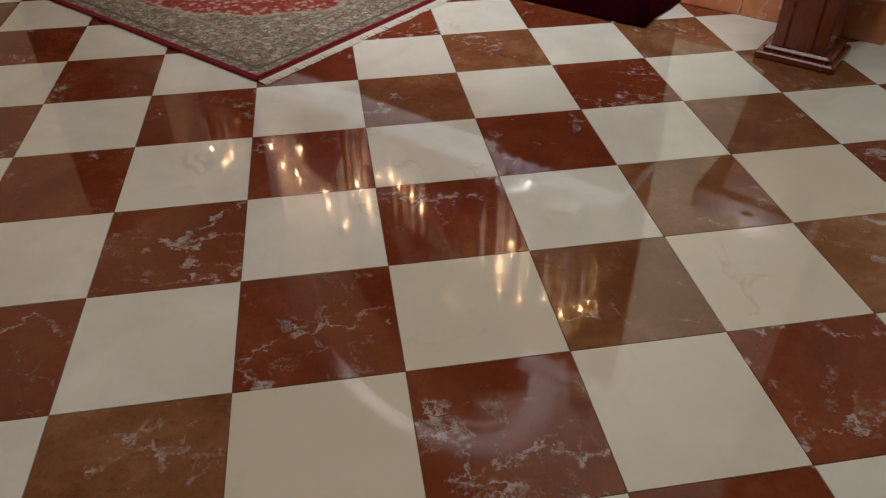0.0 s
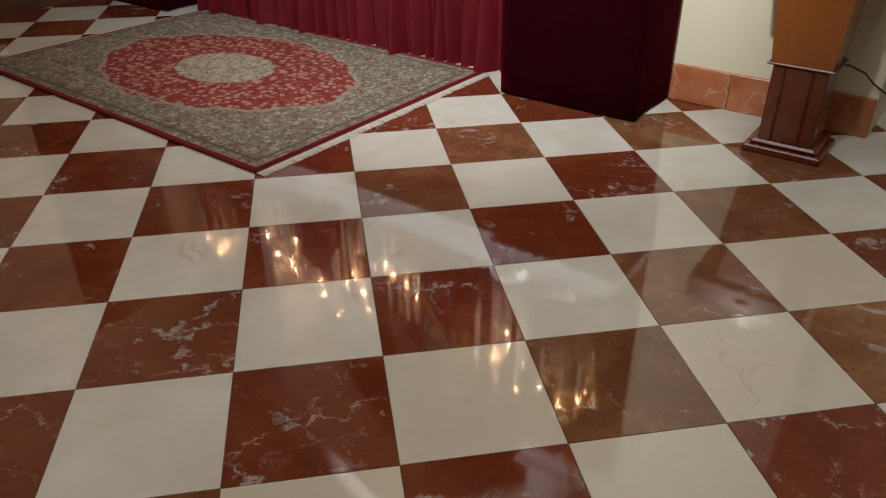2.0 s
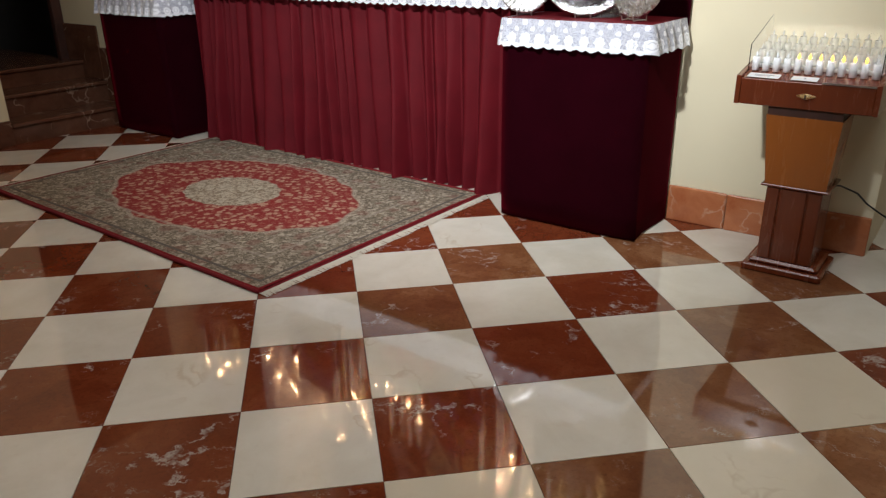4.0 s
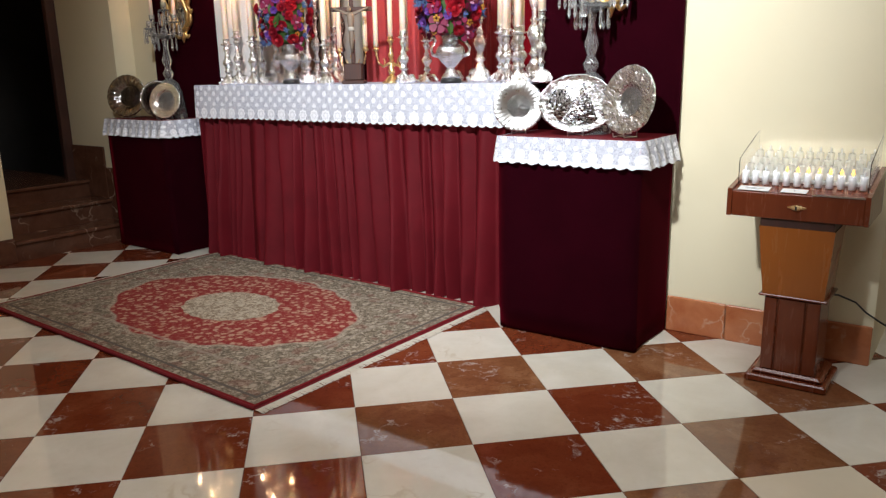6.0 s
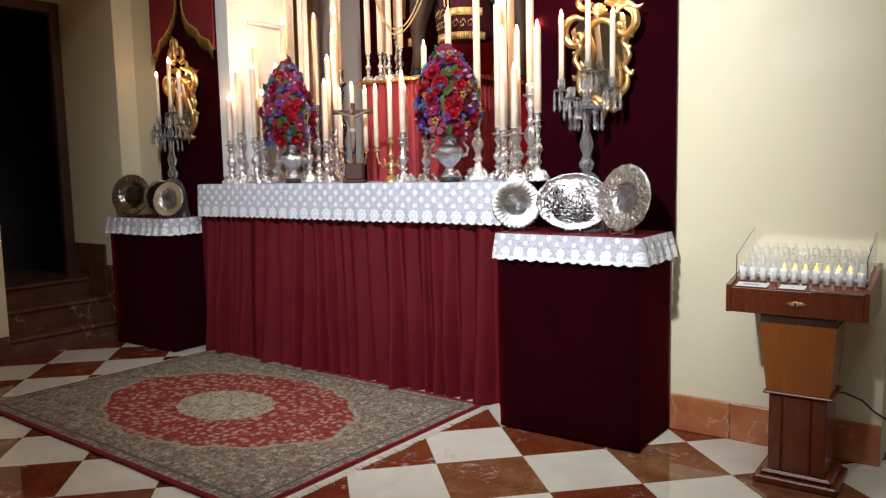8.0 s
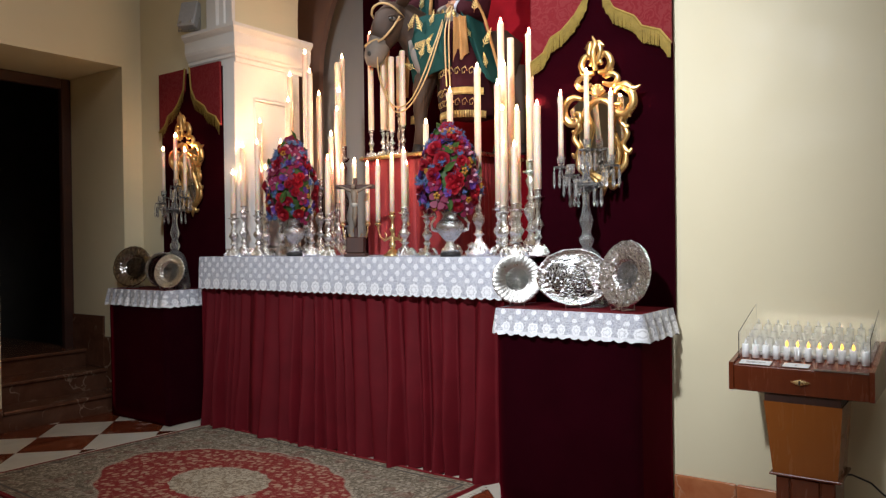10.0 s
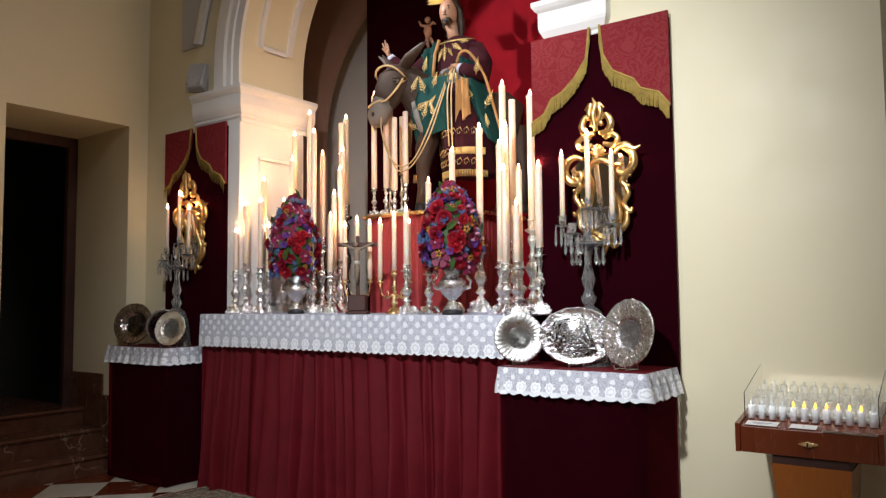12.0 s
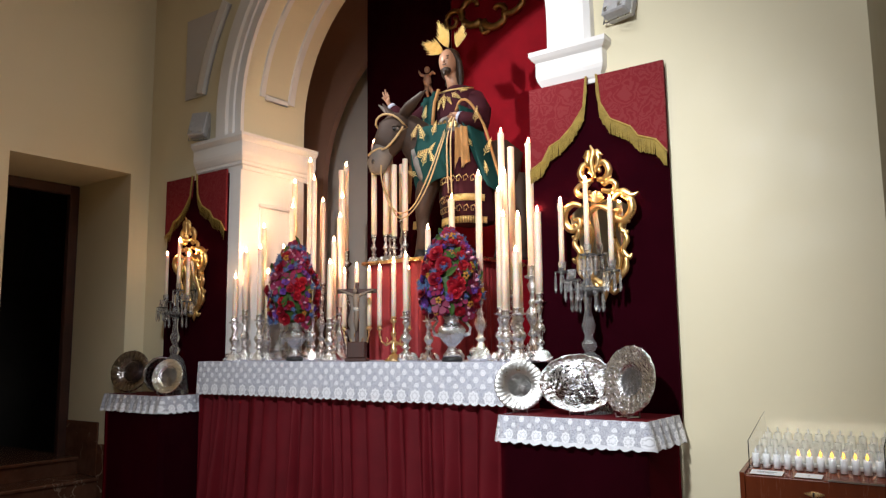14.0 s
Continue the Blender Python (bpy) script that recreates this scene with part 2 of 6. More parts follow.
def rug_material():
    n = Nodes("rug_pile")
    v = n.coords("Object")
    X, Y, _ = n.split(v)
    ax, ay = n.math("ABSOLUTE", X), n.math("ABSOLUTE", Y)
    # the distance from the edge, and the lobed shapes of field and medallion
    rim = n.math("MINIMUM", n.math("SUBTRACT", RUG[0], ax), n.math("SUBTRACT", RUG[1], ay))
    wave = n.math("MULTIPLY", n.math("SINE", n.math("MULTIPLY", n.math("ARCTAN2", Y, X), 16.0)), 0.02)

    def lobe(a, b, power):
        s = n.math("ADD", n.math("POWER", n.math("DIVIDE", ax, a), power), n.math("POWER", n.math("DIVIDE", ay, b), power))
        return n.math("ADD", n.math("POWER", s, 1 / power), wave)

    wob = n.add("ShaderNodeTexNoise", {"Vector": v, "Scale": 30.0, "Detail": 4.0}).outputs["Color"]
    bent = n.add("ShaderNodeVectorMath", {0: wob, 1: (0.05, 0.05, 0.0), 2: v}, operation="MULTIPLY_ADD").outputs[0]
    blossom = n.voronoi(bent, 25.0)
    scroll = n.span(n.noise(bent, 42.0, 4, 0.65, 1.5), 0.42, 0.60)
    fine = n.noise(v, 190.0, 2)
    grey = n.ramp(n.math("ADD", n.math("MULTIPLY", scroll, 0.6), n.math("MULTIPLY", fine, 0.4)), [(0.15, (0.115, 0.090, 0.064)), (0.5, (0.20, 0.165, 0.122)), (0.9, (0.40, 0.34, 0.265))])
    border = n.mix(n.span(blossom, 0.22, 0.34, 0.8, 0), grey, (0.42, 0.36, 0.28))
    border = n.mix(n.math("MULTIPLY", n.span(n.voronoi(bent, 9.0), 0.30, 0.36, 1, 0), 0.35), border, (0.17, 0.05, 0.04))
    red = n.mix(n.span(blossom, 0.30, 0.46, 1, 0), (0.215, 0.030, 0.028), (0.40, 0.24, 0.17))
    red = n.mix(n.span(n.noise(bent, 50.0, 3, 0.6, 1.0), 0.52, 0.62, 0, 0.6), red, (0.36, 0.17, 0.12))
    core = n.mix(n.span(n.noise(bent, 46.0, 4, 0.6, 1.0), 0.44, 0.56), (0.22, 0.17, 0.12), (0.44, 0.38, 0.29))
    field = lobe(0.88, 0.58, 1.75)
    medal = lobe(0.31, 0.24, 2.0)
    c = n.mix(n.span(field, 0.99, 1.01, 1, 0), border, red)
    c = n.mix(n.math("MULTIPLY", n.span(field, 0.98, 1.0), n.span(field, 1.02, 1.035, 1, 0)), c, n.mix(scroll, (0.20, 0.16, 0.12), (0.42, 0.36, 0.28)))
    c = n.mix(n.span(medal, 1.0, 1.02, 1, 0), c, core)
    # pale and dark guard stripes along the edge
    stripe = n.math("MULTIPLY", n.span(rim, 0.245, 0.250), n.span(rim, 0.265, 0.270, 1, 0))
    c = n.mix(n.math("MULTIPLY", stripe, 0.45), c, (0.33, 0.28, 0.23))
    inner = n.math("MULTIPLY", n.span(rim, 0.060, 0.064), n.span(rim, 0.076, 0.080, 1, 0))
    c = n.mix(inner, c, (0.11, 0.095, 0.08))
    c = n.mix(n.span(rim, 0.018, 0.022, 1, 0), c, (0.18, 0.014, 0.018))
    n.set(Base_Color=c, Roughness=0.95, Specular_IOR_Level=0.05)
    return n.bump(n.math("ADD", fine, n.math("MULTIPLY", scroll, 0.5)), 0.5, 0.004).mat


RED_TONES = ((0.120, 0.022, 0.009), (0.185, 0.040, 0.015), (0.255, 0.078, 0.032))
BROWN_TONES = ((0.135, 0.045, 0.018), (0.225, 0.090, 0.038), (0.38, 0.20, 0.10))
M_RED, M_BROWN, M_VEINED = red_marble("red_marble", RED_TONES, 0.10), red_marble("brown_marble", BROWN_TONES, 0.14), red_marble("veined_marble", RED_TONES, 0.24)
M_CREAM, M_WARM = cream_marble("cream_marble", 0.15), cream_marble("warm_cream_marble", 0.75)
M_JOINT = plain("joint", (0.13, 0.07, 0.05), 0.7)
M_SKIRT = skirting_marble("orange_marble", (0.36, 0.105, 0.040), (0.50, 0.19, 0.085))
M_STEP = skirting_marble("brown_marble", (0.095, 0.038, 0.022), (0.155, 0.070, 0.042))
# darker plaster for the unseen walls: a dim nave put into colour
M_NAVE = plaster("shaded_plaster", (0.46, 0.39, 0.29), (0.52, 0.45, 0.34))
M_WALL = plaster("cream_plaster", (0.72, 0.65, 0.455), (0.755, 0.69, 0.495))
M_WHITE = plaster("white_plaster", (0.74, 0.72, 0.70), (0.82, 0.80, 0.78))
M_GREY = plaster("grey_plaster", (0.50, 0.50, 0.52), (0.58, 0.58, 0.60))
M_PALE = plaster("pale_plaster", (0.55, 0.50, 0.45), (0.62, 0.57, 0.52))
M_INNER = plaster("brown_plaster", (0.31, 0.17, 0.12), (0.38, 0.22, 0.16))
M_CEIL = plaster("ceiling_plaster", (0.68, 0.62, 0.52), (0.74, 0.68, 0.58))
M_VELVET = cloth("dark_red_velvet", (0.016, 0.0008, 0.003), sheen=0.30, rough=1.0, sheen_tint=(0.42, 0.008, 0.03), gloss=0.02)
M_CURTAIN = cloth("red_curtain", (0.104, 0.0052, 0.0095), sheen=0.0, rough=0.66, gloss=0.12)
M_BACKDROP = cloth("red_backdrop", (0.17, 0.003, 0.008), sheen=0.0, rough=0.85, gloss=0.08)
M_DAMASK = damask()
M_PEDCLOTH = cloth("red_pedestal_cloth", (0.28, 0.035, 0.040), sheen=0.25, rough=0.55)
M_FRINGE = plain("gold_fringe", (0.36, 0.25, 0.055), 0.55, 0.2, 220, 0.35, 0.5)
M_LACE = lace("altar_lace", (0.090, 0.038, 0.0205), (0.190, 0.100, 0.043), 150.0)
M_LACE_FINE = lace("trim_lace", (0.085, 0.030, 0.015), (0.086, 0.075, 0.030), 190.0)
M_LINEN = cloth("grey_linen", (0.46, 0.48, 0.58), sheen=0.1)
M_SILVER = metal("silver", (0.97, 0.96, 0.94), 0.17, 0.9, 75, 0.06)
M_SILVER_SOFT = metal("soft_silver", (0.74, 0.74, 0.72), 0.33, 0.15, 60, 0.25)
M_SILVER_CHASED = metal("chased_silver", (0.82, 0.83, 0.84), 0.15, 1.0, 85, 0.25)
# silver of the left bowls, darkened in colour for the dim room they mirror
M_SILVER_DIMMED = metal("dimmed_silver", (0.36, 0.34, 0.34), 0.10, 0.2, 30, 0.5)
# gilding of the high carving, with the shadow it stands in put into its tone
M_SHADEDGILT = metal("shaded_gilding", (0.34, 0.20, 0.07), 0.42, 0.5, 40, 0.6)
M_SILVER_DULL = metal("dull_silver", (0.52, 0.52, 0.50), 0.36)
M_GOLD = metal("gilding", (0.93, 0.62, 0.26), 0.33, 0.12, 50)
M_BRASS = metal("brass", (0.90, 0.68, 0.36), 0.28, 0.2, 80)
M_MIRROR = metal("mirror", (0.86, 0.86, 0.84), 0.02, tarnish=0.05)
M_CRYSTAL = glass("crystal", 0.015, 1.6, (0.97, 0.98, 0.99), 0.92)
M_ACRYLIC = glass("acrylic", 0.05, 1.12)
M_WAX = wax()
M_FLAME = glowing("flame", (1.0, 0.56, 0.27), 240.0)
M_LED = glowing("led_flame", (1.0, 0.47, 0.05), 3.5)
M_WICK = plain("wick", (0.02, 0.015, 0.01), 0.9)
M_MAHOGANY = wood("mahogany", (0.115, 0.021, 0.006), (0.165, 0.034, 0.010), 0.25)
M_VENEER = wood("honey_veneer", (0.275, 0.078, 0.011), (0.310, 0.094, 0.015), 0.25)
M_DARKWOOD = wood("dark_wood", (0.035, 0.012, 0.008), (0.075, 0.026, 0.016), 0.6, coat=0.0)
M_LOBBY_SHADE = plain("lobby_shade", (0.07, 0.065, 0.06), 0.8)
M_PLASTIC = plain("white_plastic", (0.80, 0.82, 0.83), 0.35, bump=0.0, vary=0.05)
M_HAZED = glass("hazed_plastic", 0.45, 1.25, (0.96, 0.95, 0.90), 0.75)
M_PAPER = plain("paper", (0.72, 0.74, 0.74), 0.6, vary=0.05)
M_INK = plain("ink", (0.10, 0.10, 0.12), 0.6)
M_BLACK = plain("black_rubber", (0.012, 0.012, 0.012), 0.5)
M_STEEL = metal("steel", (0.55, 0.55, 0.54), 0.3)
M_LAMPGREY = plain("grey_enamel", (0.42, 0.42, 0.43), 0.4)
M_RUG = rug_material()
M_RUGFRINGE = cloth("rug_fringe", (0.55, 0.50, 0.42), sheen=0.1)
M_RUGEDGE = cloth("rug_binding", (0.16, 0.012, 0.016), sheen=0.1)
M_FUR = plain("donkey_coat", (0.044, 0.024, 0.015), 0.7, 0, 30, 0.3, 0.15)
M_FURPALE = plain("pale_coat", (0.17, 0.15, 0.135), 0.7, 0, 30, 0.2, 0.15)
M_SKIN = plain("painted_skin", (0.46, 0.25, 0.155), 0.38, 0, 20, 0.12, 0.02)
M_HAIR = plain("painted_hair", (0.030, 0.017, 0.010), 0.45, 0, 90, 0.3, 0.4)
M_GREEN = cloth("green_velvet", (0.005, 0.040, 0.036), sheen=0.22, sheen_tint=(0.05, 0.22, 0.22))
M_PURPLE = cloth("maroon_velvet", (0.030, 0.003, 0.007), sheen=0.12, sheen_tint=(0.25, 0.03, 0.05))
M_OCHRE = cloth("ochre_lining", (0.38, 0.20, 0.075), sheen=0.2)
M_EMBROIDERY = metal("gold_thread", (0.80, 0.60, 0.26), 0.4, 0.6, 300)
M_CORD = cloth("cord", (0.50, 0.35, 0.18), sheen=0.1)


# ---- building helpers ----
class Mesh:
    """A bmesh that is filled shape by shape; index is the material slot of what comes next."""

    def __init__(self):
        self.bm, self.index, self.smooth = bmesh.new(), 0, False

    def done(self, start):
        self.bm.faces.ensure_lookup_table()
        for f in self.bm.faces[start:]:
            f.material_index, f.smooth = self.index, self.smooth
        return self

    def faces(self, points, faces):
        start = len(self.bm.faces)
        vs = [self.bm.verts.new(p) for p in points]
        for f in faces:
            try:
                self.bm.faces.new([vs[i] for i in f])
            except ValueError:
                pass
        return self.done(start)

    def box(self, x0, x1, y0, y1, z0, z1, bevel=0.0):
        c = min(bevel, (x1 - x0) / 2.5, (y1 - y0) / 2.5, (z1 - z0) / 2.5)
        if c <= 0:
            p = [(x, y, z) for z in (z0, z1) for x, y in ((x0, y0), (x1, y0), (x1, y1), (x0, y1))]
            return self.faces(p, [(3, 2, 1, 0), (4, 5, 6, 7), (0, 1, 5, 4), (1, 2, 6, 5), (2, 3, 7, 6), (3, 0, 4, 7)])
        start, rings = len(self.bm.faces), []
        for z, i in ((z0, c), (z0 + c, 0), (z1 - c, 0), (z1, c)):
            rings.append([self.bm.verts.new(p) for p in ((x0 + i + c, y0 + i, z), (x1 - i - c, y0 + i, z), (x1 - i, y0 + i + c, z), (x1 - i, y1 - i - c, z),
                                                         (x1 - i - c, y1 - i, z), (x0 + i + c, y1 - i, z), (x0 + i, y1 - i - c, z), (x0 + i, y0 + i + c, z))])
        for a, b in zip(rings, rings[1:]):
            for k in range(8):
                self.bm.faces.new((a[k], a[(k + 1) % 8], b[(k + 1) % 8], b[k]))
        self.bm.faces.new(rings[0][::-1]), self.bm.faces.new(rings[-1])
        return self.done(start)

    def rings(self, rings, close=True, caps=True):
        """Skin between rings of points, each of the same count."""
        start = len(self.bm.faces)
        rows = [[self.bm.verts.new(p) for p in ring] for ring in rings]
        n = len(rows[0])
        for a, b in zip(rows, rows[1:]):
            for k in range(n if close else n - 1):
                self.bm.faces.new((a[k], a[(k + 1) % n], b[(k + 1) % n], b[k]))
        if caps and close:
            self.bm.faces.new(rows[0][::-1]), self.bm.faces.new(rows[-1])
        return self.done(start)

    def lathe(self, profile, n=20, at=(0, 0, 0), lobes=0, depth=0.0, until=1e9, axis="z"):
        """Turn (radius, height) pairs; below `until` the outline is lobed."""
        out = []
        for r, h in profile:
            ring = []
            for k in range(n):
                a = 2 * math.pi * k / n
                q = r * (1 + depth * math.cos(lobes * a)) if lobes and h < until else r
                p = (q * math.cos(a), q * math.sin(a), h) if axis == "z" else (q * math.cos(a), -h, q * math.sin(a))
                ring.append((at[0] + p[0], at[1] + p[1], at[2] + p[2]))
            out.append(ring)
        return self.rings(out)

    def tube(self, points, radii, n=8, flat=1.0, side=None):
        """A round or flattened limb along points, with a radius at each."""
        pts = [Vector(p) for p in points]
        if not hasattr(radii, "__len__"):
            radii = [radii] * len(pts)
        out = []
        for i, p in enumerate(pts):
            way = (pts[min(i + 1, len(pts) - 1)] - pts[max(i - 1, 0)]).normalized()
            ref = Vector(side) if side else (Vector((0, 0, 1)) if abs(way.z) < 0.9 else Vector((0, 1, 0)))
            u = way.cross(ref).normalized()
            w = u.cross(way).normalized()
            r = radii[i] if hasattr(radii[i], "__len__") else (radii[i], radii[i] * flat)
            out.append([p + u * r[0] * math.cos(2 * math.pi * k / n) + w * r[1] * math.sin(2 * math.pi * k / n) for k in range(n)])
        return self.rings(out)

    def blob(self, at, size, detail=2, turn=None):
        start = len(self.bm.faces)
        m = Matrix.Translation(at) @ (turn or Matrix()) @ Matrix.Diagonal((*size, 1)) if hasattr(size, "__len__") else Matrix.Translation(at) @ Matrix.Scale(size, 4)
        bmesh.ops.create_icosphere(self.bm, subdivisions=detail, radius=1.0, matrix=m)
        return self.done(start)

    def slab(self, outline, y0, y1):
        """An outline in x and z, pushed from y0 to y1."""
        n = len(outline)
        p = [(x, y0, z) for x, z in outline] + [(x, y1, z) for x, z in outline]
        return self.faces(p, [tuple(range(n)), tuple(range(2 * n - 1, n - 1, -1))] + [((k + 1) % n, k, n + k, n + (k + 1) % n) for k in range(n)])

    def data(self, name, mats):
        bmesh.ops.recalc_face_normals(self.bm, faces=self.bm.faces[:])
        mesh = bpy.data.meshes.new(name)
        self.bm.to_mesh(mesh)
        self.bm.free()
        for m in mats if isinstance(mats, (list, tuple)) else (mats,):
            mesh.materials.append(m)
        return mesh


def part(name, shape, material, parent=None, label=""):
    """Link a Mesh, or mesh data, as one object, under a thing or a part."""
    ob = new(name, shape.data(name, material) if isinstance(shape, Mesh) else shape)
    if parent:
        ob.parent = parent
    if label:
        ob["label"] = label
    return ob


def thing(name, label, category, group="", kind="", at=None):
    return tagged(put(new(name), at), label, category, group, kind)


def put(ob, at):
    if at is not None:
        ob.matrix_basis = at if isinstance(at, Matrix) else pose(*at)
    return ob


def solid(name, shape, material, label, category, group="", kind="", at=None):
    return tagged(put(part(name, shape, material), at), label, category, group, kind)


def smooth(points, n):
    """Points carried along a soft curve through those given."""
    p = [Vector(q) for q in points]
    p = [2 * p[0] - p[1]] + p + [2 * p[-1] - p[-2]]
    out = []
    for a, b, c, d in zip(p, p[1:], p[2:], p[3:]):
        for k in range(n):
            t = k / n
            out.append(0.5 * (2 * b + (c - a) * t + (2 * a - 5 * b + 4 * c - d) * t * t + (3 * b - a - 3 * c + d) * t ** 3))
    return out + [p[-2]]


def arc(cx, cz, r, a0, a1, n):
    return [(cx + r * math.cos(radians(a0 + (a1 - a0) * k / n)), cz + r * math.sin(radians(a0 + (a1 - a0) * k / n))) for k in range(n + 1)]


def sweep(path, profile, side=1):
    """A moulding: (out, z) pairs carried along a path in the plan, mitred at its corners. side: 1 pushes out to the right of the path."""
    m = Mesh()
    pts = [Vector((x, y, 0)) for x, y in path]
    rings = []
    for i, p in enumerate(pts):
        norms = []
        for a, b in ((i - 1, i), (i, i + 1)):
            if 0 <= a and b < len(pts):
                d = (pts[b] - pts[a]).normalized()
                norms.append(Vector((d.y, -d.x, 0)) * side)
        if len(norms) == 2:
            s = (norms[0] + norms[1]) / (1 + norms[0].dot(norms[1]))
        else:
            s = norms[0]
        rings.append([p + s * o + Vector((0, 0, z)) for o, z in profile])
    return m.rings(rings)


def arch_ring(cx, cz, profile, a0, a1, n, y):
    """A moulding round an arch: (radius, out) pairs turned about the centre; out is towards the nave."""
    m = Mesh()
    rings = []
    for k in range(n + 1):
        a = radians(a0 + (a1 - a0) * k / n)
        rings.append([(cx + r * math.cos(a), y - o, cz + r * math.sin(a)) for r, o in profile])
    m.smooth = False
    return m.rings(rings)


# ---- the room ----
WALL, NICHE, BACK = 3.63, 4.25, 4.98
AX0, AX1, SPRING, TOP = -4.475, -1.875, 3.11, 5.2
ACX, ARAD = (AX0 + AX1) / 2, (AX1 - AX0) / 2
LEFT, END = -5.68, -0.33
JAMB0, JAMB1, LINTEL, DEEP = 2.50, 3.46, 2.77, -6.47

m = Mesh()
m.box(LEFT, AX0, WALL, NICHE, 0, TOP)
m.box(AX1, END, WALL, NICHE, 0, TOP)
top = arc(ACX, SPRING, ARAD, 180, 0, 40)
for (xa, za), (xb, zb) in zip(top, top[1:]):
    m.slab([(xa, za), (xb, zb), (xb, TOP), (xa, TOP)], WALL, NICHE)
tagged(part("wall_north", m, M_WALL), "cream plastered wall with a round arched niche", "wall", kind="structure")

m = Mesh()
m.box(LEFT - 0.9, LEFT, -5.0, JAMB0, 0, TOP)
m.box(LEFT - 0.9, LEFT, JAMB1, 5.4, 0, TOP)
m.box(LEFT - 0.9, LEFT, JAMB0, JAMB1, LINTEL, TOP)
tagged(part("wall_west", m, M_WALL), "cream plastered side wall with a deep doorway", "wall", kind="structure")
m = Mesh().box(END - 0.3, 4.2, 5.2, 5.5, 0, TOP)
tagged(part("wall_north_recess", m, M_WALL), "cream plastered wall set back beside the altar", "wall", kind="structure")
m = Mesh().box(END - 0.3, END - 0.002, NICHE, 5.2, 0, TOP)
tagged(part("wall_return", m, M_WALL), "cream plastered return of the altar wall", "wall", kind="structure")
# unseen walls that close the room, darkened for what the silver mirrors
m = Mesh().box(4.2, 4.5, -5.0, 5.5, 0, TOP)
tagged(part("wall_east", m, M_NAVE), "unseen plastered wall across the room, darkened to dim the silver", "wall", kind="structure")
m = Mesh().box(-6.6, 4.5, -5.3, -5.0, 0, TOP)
tagged(part("wall_south", m, M_NAVE), "unseen plastered wall behind the walk, darkened to dim the silver", "wall", kind="structure")
m = Mesh().box(-8.6, 4.5, -5.3, 5.8, TOP, TOP + 0.2)
tagged(part("ceiling", m, M_CEIL), "pale plastered ceiling", "ceiling", kind="structure")

# the niche behind the arch
m = Mesh()
ICX, IZ, IR, INNER = -3.56, 2.81, 1.49, 5.05
top = arc(ICX, IZ, IR, 180, 0, 40)
m.box(-5.6, ICX - IR, INNER, INNER + 0.06, 0, IZ).box(ICX + IR, -1.4, INNER, INNER + 0.06, 0, IZ)
for (xa, za), (xb, zb) in zip([(-5.6, IZ)] + top, top + [(-1.4, IZ)]):
    if xb - xa > 1e-6:
        m.slab([(xa, za), (xb, zb), (xb, TOP), (xa, TOP)], INNER, INNER + 0.06)
tagged(part("wall_niche_arch", m, M_INNER), "brown plastered inner arch of the niche", "wall", kind="structure")
for side, (x0, x1, y0, y1) in {"west": (-5.66, -5.6, NICHE, 5.5), "east": (-1.4, -1.3, NICHE, 5.5), "north": (-5.6, -1.4, 5.4, 5.5)}.items():
    tagged(part("wall_niche_" + side, Mesh().box(x0, x1, y0, y1, 0, TOP), M_PALE), "pale plastered inner wall of the niche", "wall", kind="structure")

# a stair lobby behind the doorway; its lack of light is put into the wall colour
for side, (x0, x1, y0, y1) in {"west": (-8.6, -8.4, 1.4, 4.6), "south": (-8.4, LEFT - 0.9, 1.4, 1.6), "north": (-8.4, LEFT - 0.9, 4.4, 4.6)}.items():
    tagged(part("wall_lobby_" + side, Mesh().box(x0, x1, y0, y1, 0, TOP), M_LOBBY_SHADE), "lobby wall behind the doorway, its unlit darkness put into the colour", "wall", kind="structure")

# doorway: frame, steps, marble at the jambs
door = tagged(new("door_1"), "dark red-brown wooden door frame round an unlit opening", "door frame", kind="structure")
part("jamb", Mesh().box(DEEP - 0.06, DEEP, JAMB1 - 0.085, JAMB1 - 0.002, 0.44, LINTEL - 0.002, 0.006), M_DARKWOOD, door)
part("jamb", Mesh().box(DEEP - 0.06, DEEP, JAMB0 + 0.002, JAMB0 + 0.085, 0.44, LINTEL - 0.002, 0.006), M_DARKWOOD, door)
part("head", Mesh().box(DEEP - 0.06, DEEP, JAMB0 + 0.085, JAMB1 - 0.085, LINTEL - 0.09, LINTEL - 0.002, 0.006), M_DARKWOOD, door)
for k, (x1, z) in enumerate([(LEFT + 0.02, 0.15), (-5.93, 0.31), (-6.25, 0.45)]):
    m = Mesh().box(-8.4, x1 - 0.02, JAMB0 + 0.003, JAMB1 - 0.003, z - 0.16, z - 0.03)
    m.box(-8.4, x1, JAMB0 + 0.003, JAMB1 - 0.003, z - 0.03, z, 0.008)
    tagged(part("step", m, M_STEP), "worn brown marble step up to the doorway", "step", "doorway steps", "structure")
m = Mesh().box(-5.98, LEFT + 0.012, JAMB1 - 0.018, JAMB1 - 0.002, 0.15, 0.57, 0.003)
m.box(DEEP, -5.985, JAMB1 - 0.018, JAMB1 - 0.002, 0.31, 0.74, 0.003)
tagged(part("jamb_marble", m, M_STEP), "brown marble facing stepping up the jamb", "trim", kind="structure")

# white mouldings of the arch
PIER = [(0.0, 2.66), (0.014, 2.66), (0.014, 2.69), (0.028, 2.70), (0.028, 2.72), (0.038, 2.73), (0.055, 2.765), (0.060, 2.785), (0.060, 2.865), (0.075, 2.88), (0.088, 2.90), (0.088, 2.925), (0.0, 2.935)]
capital = sweep([(AX0, 4.33), (AX0, WALL), (-5.0, WALL)], PIER, -1)
